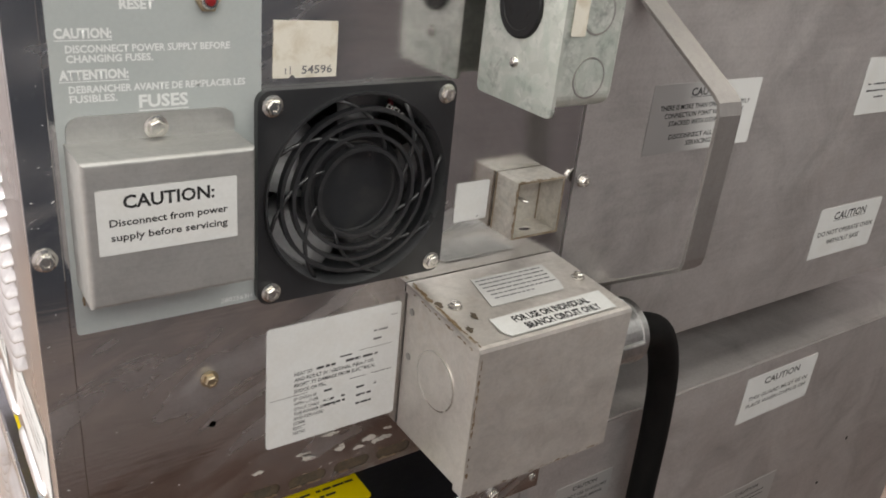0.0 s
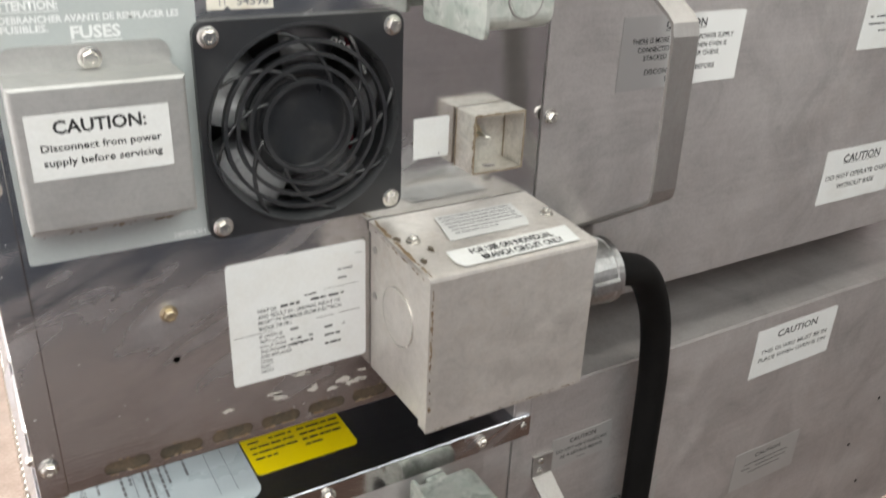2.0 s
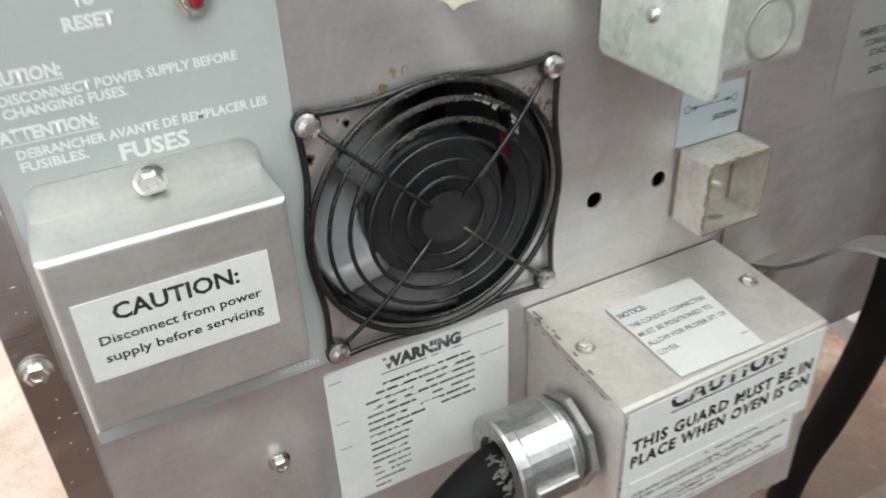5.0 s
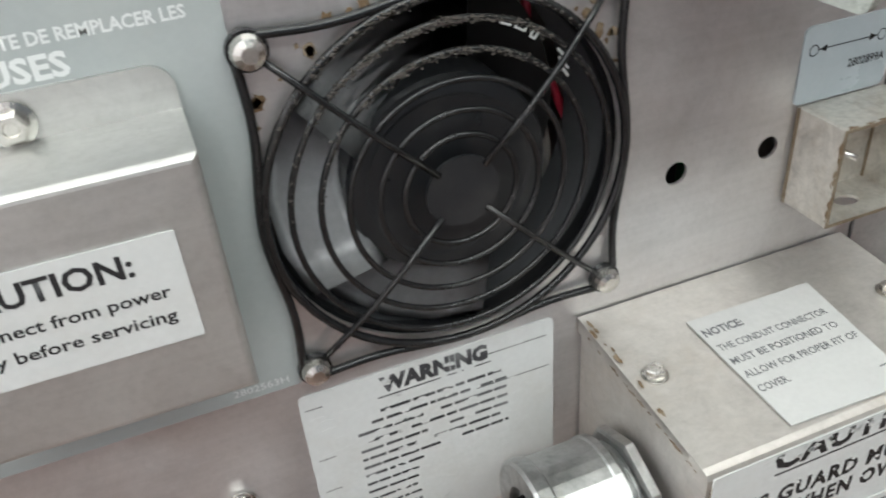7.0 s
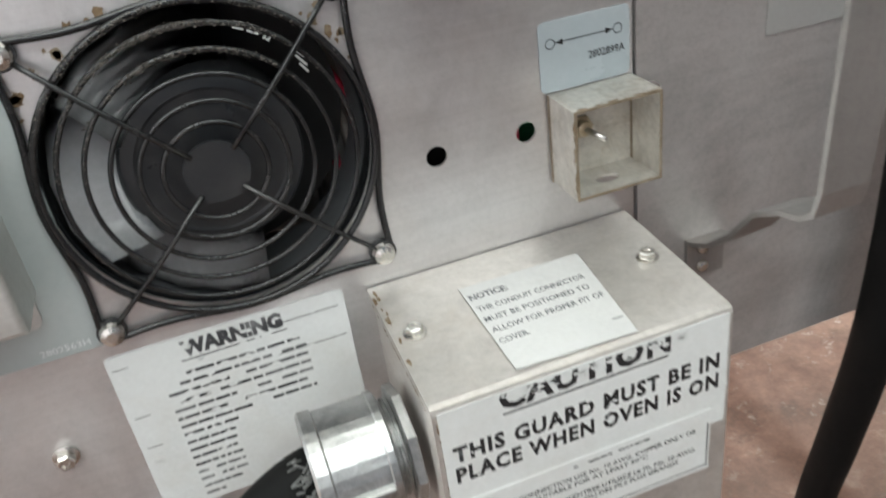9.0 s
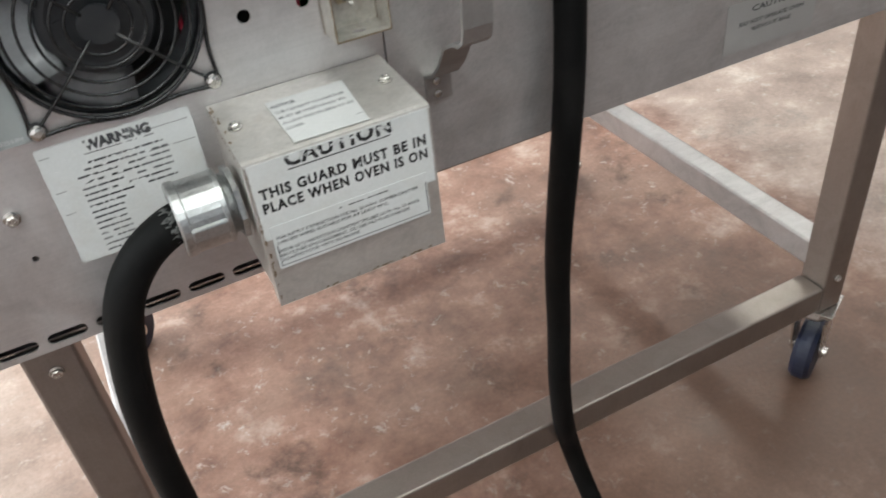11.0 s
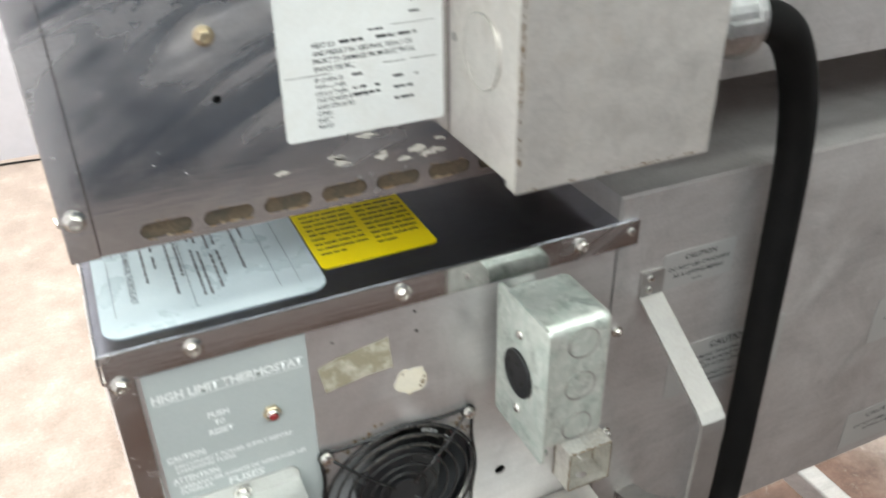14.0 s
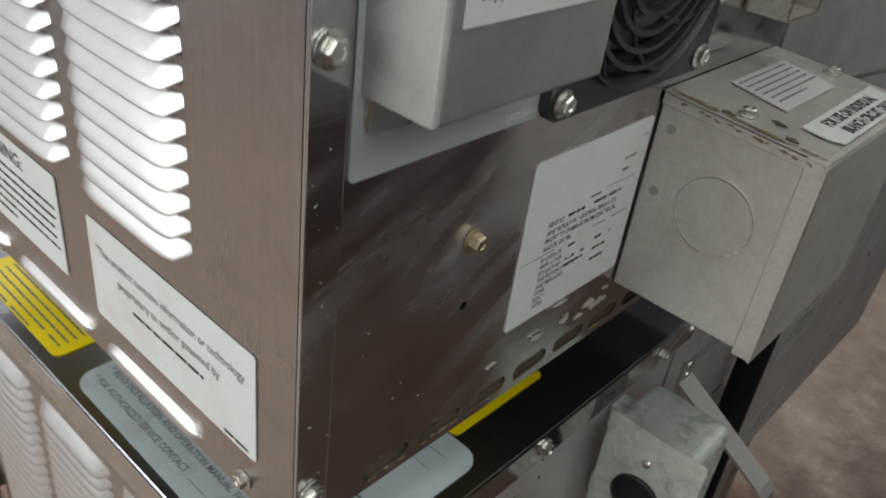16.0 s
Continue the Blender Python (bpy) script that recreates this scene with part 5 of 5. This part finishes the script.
    # side labels
    if upper:
        def prop(bm, m):
            write(bm, "\"This product contains information or technology", -0.0808, 0.5480, 0.0044, m, 0.1060, "CENTER")
            write(bm, "proprietary to and/or patented by", -0.0808, 0.5385, 0.0044, m, 0.0740, "CENTER")
            bars(bm, -0.1068, -0.0548, 0.5325, 0.004, 0.0026, 1, m, 6, 0, 1)
            bars(bm, -0.0418, -0.0248, 0.5155, 0.003, 0.0022, 1, m, 5, 0, 1)
        label_on(side, "proprietary_label", rrect(-0.1405, -0.0215, 0.5122, 0.5640, 0.0015), LEFT @ at(0, 0, 0.0006), DULLWHITE, prop, 0.0003, ink=INK)

        def warn_s(bm, m):
            write(bm, "WARNING:", -0.2275, 0.5570, 0.0072, m, 0.0520, "CENTER", 0.015)
            bars(bm, -0.2835, -0.1715, 0.5520, 0.0054, 0.0026, 6, m, 41, 0, 0.6)
        label_on(side, "warning_label", rrect(-0.2870, -0.1677, 0.5165, 0.5690, 0.0015), LEFT @ at(0, 0, 0.0006), DULLWHITE, warn_s, 0.0003, ink=INK)
    # stickers on the lid of the lower oven
    if not upper:
        def manual(bm, m):
            write(bm, "* READ INSTALLATION AND OPERATION MANUAL THOROUGHLY", -0.1900, 0.0215, 0.0040, m, 0.1500, bold=0.01)
            write(bm, "* FOR AUTHORIZED SERVICE CONTACT", -0.1900, 0.0120, 0.0040, m, 0.0900, bold=0.01)
            rule(bm, -0.0960, -0.0300, 0.0115, 0.0119, m)
            for k, (x, a, b) in enumerate(((0.0310, -0.18, -0.06), (0.0375, -0.18, -0.075), (0.0465, -0.18, -0.04), (0.0520, -0.18, -0.06), (0.0610, -0.185, -0.032), (0.0650, -0.185, -0.030), (0.0720, -0.185, -0.035), (0.0765, -0.185, -0.050), (0.0890, -0.18, -0.05), (0.0950, -0.18, -0.09))):
                bars(bm, a, b, x + 0.003, 0.004, 0.0026, 1, m, 60 + k, 0.05, 1)
            for x in (0.0560, 0.1060, 0.1180):
                rule(bm, -0.19, -0.022, x, x + 0.0004, m)
        label_on(lid, "instruction_label", rrect(-0.1960, -0.0085, 0.0030, 0.1330, 0.012, 6), TOPSIDE @ at(0, 0, 0.8704), DECAL, manual, 0.0003, ink=FADED)

        def ytext(bm, m):
            bars(bm, 0.1385, 0.1730, 0.1060, 0.0066, 0.0030, 10, m, 71, 0.03, 0.5)
            bars(bm, 0.1775, 0.2110, 0.1060, 0.0066, 0.0034, 10, m, 72, 0.03, 0.4)
        label_on(lid, "shock_label", rrect(0.1345, 0.2135, 0.0290, 0.1120, 0.004), at(0, 0, 0.8704), YELLOW, ytext, 0.0003)

        def ytext2(bm, m):
            bars(bm, -0.3180, -0.2250, 0.0260, 0.0050, 0.0020, 5, m, 73, 0.03, 0.7)
        label_on(lid, "shock_label", rrect(-0.3280, -0.2170, 0.0040, 0.0700, 0.005), TOPSIDE @ at(0, 0, 0.8704), YELLOW, ytext2, 0.0003, ink=FADED)
    return o


lower = oven("conveyor_oven", "lower stainless conveyor oven on a wheeled stand", False)
lower.location = (0, 0, BASE + DZ)
upper = oven("conveyor_oven", "upper stainless conveyor oven stacked on the lower one", True)
upper.location = (0, 0, BASE + DZ + 0.4405)


# spacer frame between the two casings
def spacer():
    s = tagged(new("stacking_frame"), "dark steel spacer frame between the two ovens", "frame")
    s.location = (0.70, 0.40, 0.8885 + DZ)
    z = 0.520 + 0.4405 - 0.8885
    for y in (-0.22, 0.30):
        part("rail", box(-0.33, 0.34, y - 0.02, y + 0.02, 0.0, z, 0.002), STAND, s, drop=False)
    for x in (-0.30, 0.30):
        part("cross_rail", box(x - 0.02, x + 0.02, -0.20, 0.28, 0.001, z - 0.001, 0.002), STAND, s, drop=False)
    return s


spacer()


def conveyor(z):
    """The end of the wire belt conveyor beyond the control box."""
    c = tagged(new("belt_conveyor"), "steel wire belt conveyor end with a flat end rail", "conveyor", "conveyors")
    c.location = (0, 0.58, z)
    part("end_rail", box(-0.0140, -0.0122, -0.238, 0.300, -0.046, -0.028, 0.0006), RAIL, c, drop=False)
    part("end_flange", box(-0.0120, 0.0040, -0.205, 0.290, -0.0300, -0.0284, 0.0005), RAIL, c, drop=False)
    part("inner_rail", box(0.0042, 0.0060, -0.180, 0.290, -0.0300, -0.0180, 0.0005), RAIL, c, drop=False)
    part("end_bracket", box(-0.0120, 0.0060, -0.215, -0.2065, -0.060, -0.020, 0.0008), STAND, c, drop=False)
    for y, top in ((-0.235, 0.010), (0.294, -0.012)):
        part("side_rail", box(0.0065, 0.335, y - 0.002, y + 0.002, -0.080, top, 0.0006), STAND, c, drop=False)
    part("crumb_tray", box(0.012, 0.334, -0.23, 0.290, -0.046, -0.044), INSIDE, c, drop=False)
    me = mesh_of("belt_wire", tube([(0, -0.231, 0), (0, 0.290, 0)], 0.0021, 6), BOLT)
    for k in range(36):
        shared("belt_wire", me, c, at(0.012 + 0.0088 * k, 0, -0.004 - 0.03 * max(0.0, 1 - k / 5) ** 2))
    link = mesh_of("belt_link", tube([(0, -0.005, 0), (0.0088, -0.005, 0), (0.0088, 0.005, 0)], 0.0014, 5), BOLT)
    plate = mesh_of("link_plate", box(0.0002, 0.0086, -0.024, 0.024, -0.0012, 0.0012), BOLT)
    for k in range(30):
        for j in range(8):
            drop = -0.003 - 0.03 * max(0.0, 1 - (k + 1) / 5) ** 2
            shared("belt_link", link, c, at(0.020 + 0.0088 * k, -0.215 + 0.062 * j, drop))
            if j % 2:
                shared("link_plate", plate, c, at(0.020 + 0.0088 * k, -0.190 + 0.062 * j, drop - 0.003))
    # the belt comes back beneath the end rail
    loop = mesh_of("return_loop", tube([(0, -0.005, 0), (-0.003, -0.004, -0.006), (-0.0045, -0.001, -0.013), (-0.003, 0.003, -0.020), (0, 0.005, -0.027)], 0.0022, 6), BOLT)
    for k in range(44):
        shared("return_loop", loop, c, at(-0.0125, -0.230 + 0.0120 * k, -0.044))
    part("return_guide", box(-0.0125, -0.0105, -0.236, 0.296, -0.074, -0.0465, 0.0006), RAIL, c, drop=False)
    part("lower_edge", box(-0.0115, -0.0095, -0.236, 0.296, -0.110, -0.0745, 0.0006), STAND, c, drop=False)
    return c


conveyor(0.700 + DZ)


def stand():
    s = tagged(new("oven_stand"), "stainless tube stand on swivel casters", "stand")
    s.location = (0.5, 0.4, 0)
    top, foot = 0.520 + DZ, 0.055 + DZ
    me = mesh_of("leg", box(-0.02, 0.02, -0.02, 0.02, 0.0455 + DZ, top, 0.003), STAND)
    for x in (0.053, 0.947):
        for y in (0.070, 0.690):
            leg = shared("leg", me, s, at(x - 0.5, y - 0.4, 0))
            shared("bolt", SCREW, leg, at(0.0, -0.02, 0.430 + DZ) @ FRONT)
            shared("bolt", SCREW, leg, at(0.0, -0.02, 0.10 + DZ) @ FRONT)
            caster(s, x - 0.5, y - 0.4, 27 if y < 0.4 else 48)
    for y in (0.070, 0.690):
        part("long_rail", box(0.053 - 0.5 + 0.0205, 0.947 - 0.5 - 0.0205, y - 0.4 - 0.020, y - 0.4 + 0.020, 0.050 + DZ, 0.090 + DZ, 0.003), STAND, s, drop=False)
    # same steel as the long rails; the paler material stands for light on top
    for x in (0.053, 0.947):
        part("cross_rail", box(x - 0.5 - 0.012, x - 0.5 + 0.024, 0.0905 - 0.4, 0.6695 - 0.4, 0.100 + DZ, 0.140 + DZ, 0.003), BODY, s, drop=False)
    part("top_rail", box(0.053 - 0.5, 0.947 - 0.5, 0.70 - 0.4, 0.70 - 0.4 + 0.036, 0.484 + DZ, 0.5195 + DZ, 0.003), STAND, s, drop=False)
    return s


def caster(parent, x, y, turn):
    """Swivel caster, its fork turned by some degrees."""
    c = part("caster", box(-0.028, 0.028, -0.028, 0.028, 0.1560, 0.1600, 0.001), BOLT, parent, "swivel caster with a dark blue wheel", at(x, y, 0) @ pose(0, 0, 0, 0, 0, turn), drop=False)
    part("swivel", lathe([(0.022, 0.140), (0.025, 0.146), (0.022, 0.1555)], 24), BOLT, c, drop=False)
    for s in (-1, 1):
        part("fork_arm", sheet([(-0.026, 0.141), (0.018, 0.141), (0.034, 0.066), (0.034, 0.046), (0.014, 0.042), (-0.010, 0.085)], (), 0.003, at(0, s * 0.0205 + 0.0015, 0) @ FRONT), BOLT, c, drop=False)
    w = part("wheel", lathe([(0.036, -0.015), (0.045, -0.014), (0.0495, -0.008), (0.050, 0.0), (0.0495, 0.008), (0.045, 0.014), (0.036, 0.015)], 36, at(0.022, 0, 0.050) @ FRONT), BLUE, c, drop=False)
    part("axle", lathe([(0.008, -0.026), (0.008, 0.026), (0.005, 0.027)], 12, at(0.022, 0, 0.050) @ FRONT), BOLT, c, drop=False)
    return c


stand()


# ---- cords ----
def connector(parent, upper):
    """Die-cast strain relief where the cord enters the junction box."""
    y, z = -0.0440, (1.0175 if upper else 0.5810) + DZ
    m = at(0.3290, y, z) @ pose(0, 0, 0, 0, 90, 0) if upper else at(0.2080, y, z) @ pose(0, 0, 0, 0, -90, 0)
    bm = bmesh.new()
    lathe([(0.0235, 0), (0.0240, 0.0006), (0.0240, 0.0036), (0.0225, 0.0042)], 8, m, bm)
    c = part("cord_connector", bm, CAST, parent, drop=False, label="die-cast zinc strain-relief connector")
    part("thread", lathe([(0.0185, 0.004), (0.0195, 0.0048), (0.0185, 0.0056), (0.0195, 0.0064), (0.0185, 0.0072), (0.0195, 0.008), (0.0185, 0.009)], 30, m), CAST, c, drop=False)
    bm = bmesh.new()
    lathe([(0.0215, 0.0085), (0.0236, 0.0095), (0.0236, 0.0120), (0.0230, 0.0126), (0.0230, 0.0330), (0.0240, 0.0338), (0.0240, 0.0385), (0.0228, 0.0395), (0.0150, 0.0395), (0.0140, 0.036)], 36, m, bm)
    part("sleeve", finish(bm, False), CAST, c, drop=False)
    for s in (-1, 1):
        part("clamp_ear", box(-0.0045, 0.0045, s * 0.0228 - 0.003, s * 0.0228 + 0.003, 0.012, 0.034, 0.0012, 2, None), CAST, c, drop=False).data.transform(m)
    return c


def cord(name, label, pts, r, upper):
    ob = tagged(new(name), label, "cable", "oven supply cords")
    part("jacket", tube([Vector(p) + Vector((0, 0, DZ)) for p in spline(pts, 10)], r, 18), RUBBER, ob, drop=False)
    connector(ob, upper)
    return ob


cord("power_cord", "thick black rubber supply cord hanging from the upper junction box",
     [(0.352, -0.044, 1.0175), (0.380, -0.044, 1.015), (0.416, -0.037, 0.998), (0.445, -0.028, 0.955), (0.461, -0.022, 0.900), (0.467, -0.020, 0.830), (0.470, -0.020, 0.720), (0.470, -0.022, 0.600), (0.466, -0.022, 0.520),
      (0.470, -0.006, 0.430), (0.481, 0.015, 0.350), (0.489, 0.026, 0.270), (0.489, 0.026, 0.190), (0.500, 0.036, 0.110), (0.520, 0.050, 0.030), (0.536, 0.040, -0.045), (0.535, -0.010, -0.092), (0.50, -0.10, -0.1025), (0.40, -0.30, -0.1025), (0.1, -0.60, -0.1025)], 0.0122, True)
cord("power_cord", "thick black rubber supply cord hanging from the lower junction box",
     [(0.186, -0.044, 0.581), (0.165, -0.045, 0.579), (0.142, -0.047, 0.566), (0.124, -0.046, 0.540), (0.113, -0.041, 0.500), (0.104, -0.034, 0.440), (0.100, -0.024, 0.370), (0.100, -0.020, 0.280), (0.098, -0.030, 0.160), (0.090, -0.050, 0.040), (0.075, -0.09, -0.060), (0.04, -0.16, -0.1025), (-0.10, -0.40, -0.1025), (-0.5, -0.6, -0.1025)], 0.0125, False)

# the lower jacket is frayed where the clamp bites it
rnd = random.Random(17)
bm = bmesh.new()
for k in range(70):
    a, u = rnd.uniform(1.7, 3.9), rnd.uniform(0.160, 0.182)
    r = 0.0127
    pts = [(u + d * rnd.uniform(0.3, 0.6), -0.0448 + r * math.cos(a + d * 30 * w), 0.5798 + r * math.sin(a + d * 30 * w) + DZ) for w in (rnd.uniform(-1, 1),) for d in (0.0, 0.004, 0.009)]
    tube(pts, rnd.uniform(0.0003, 0.0008), 5, bm=bm)
tagged(part("frayed_strand", bm, SCUFF, bpy.data.objects["power_cord.001"], drop=False, label="grey frayed strands of the jacket"), kind="stuff")

# a lead with a red plug on the floor by the far wall
lead = tagged(new("test_lead"), "thin black and red lead with a red plug on the floor", "cable")
lead.location = (0, 2.70, 0)
part("wire", tube(spline([(-0.9, -0.10, 0.005), (-0.5, 0.03, 0.005), (-0.25, 0.04, 0.006), (-0.10, 0.0, 0.008)]), 0.004, 8), RUBBER, lead, drop=False)
part("boot", tube([(-0.13, 0.0, 0.010), (-0.055, 0.002, 0.013)], 0.011, 10), BLACK, lead, drop=False)
part("plug", tube([(-0.055, 0.002, 0.014), (0.02, 0.006, 0.014)], 0.013, 10), CRIMSON, lead, drop=False)
part("red_wire", tube(spline([(0.02, 0.006, 0.012), (0.09, 0.03, 0.005), (0.20, 0.03, 0.005), (0.45, 0.0, 0.005)]), 0.004, 8), CRIMSON, lead, drop=False)
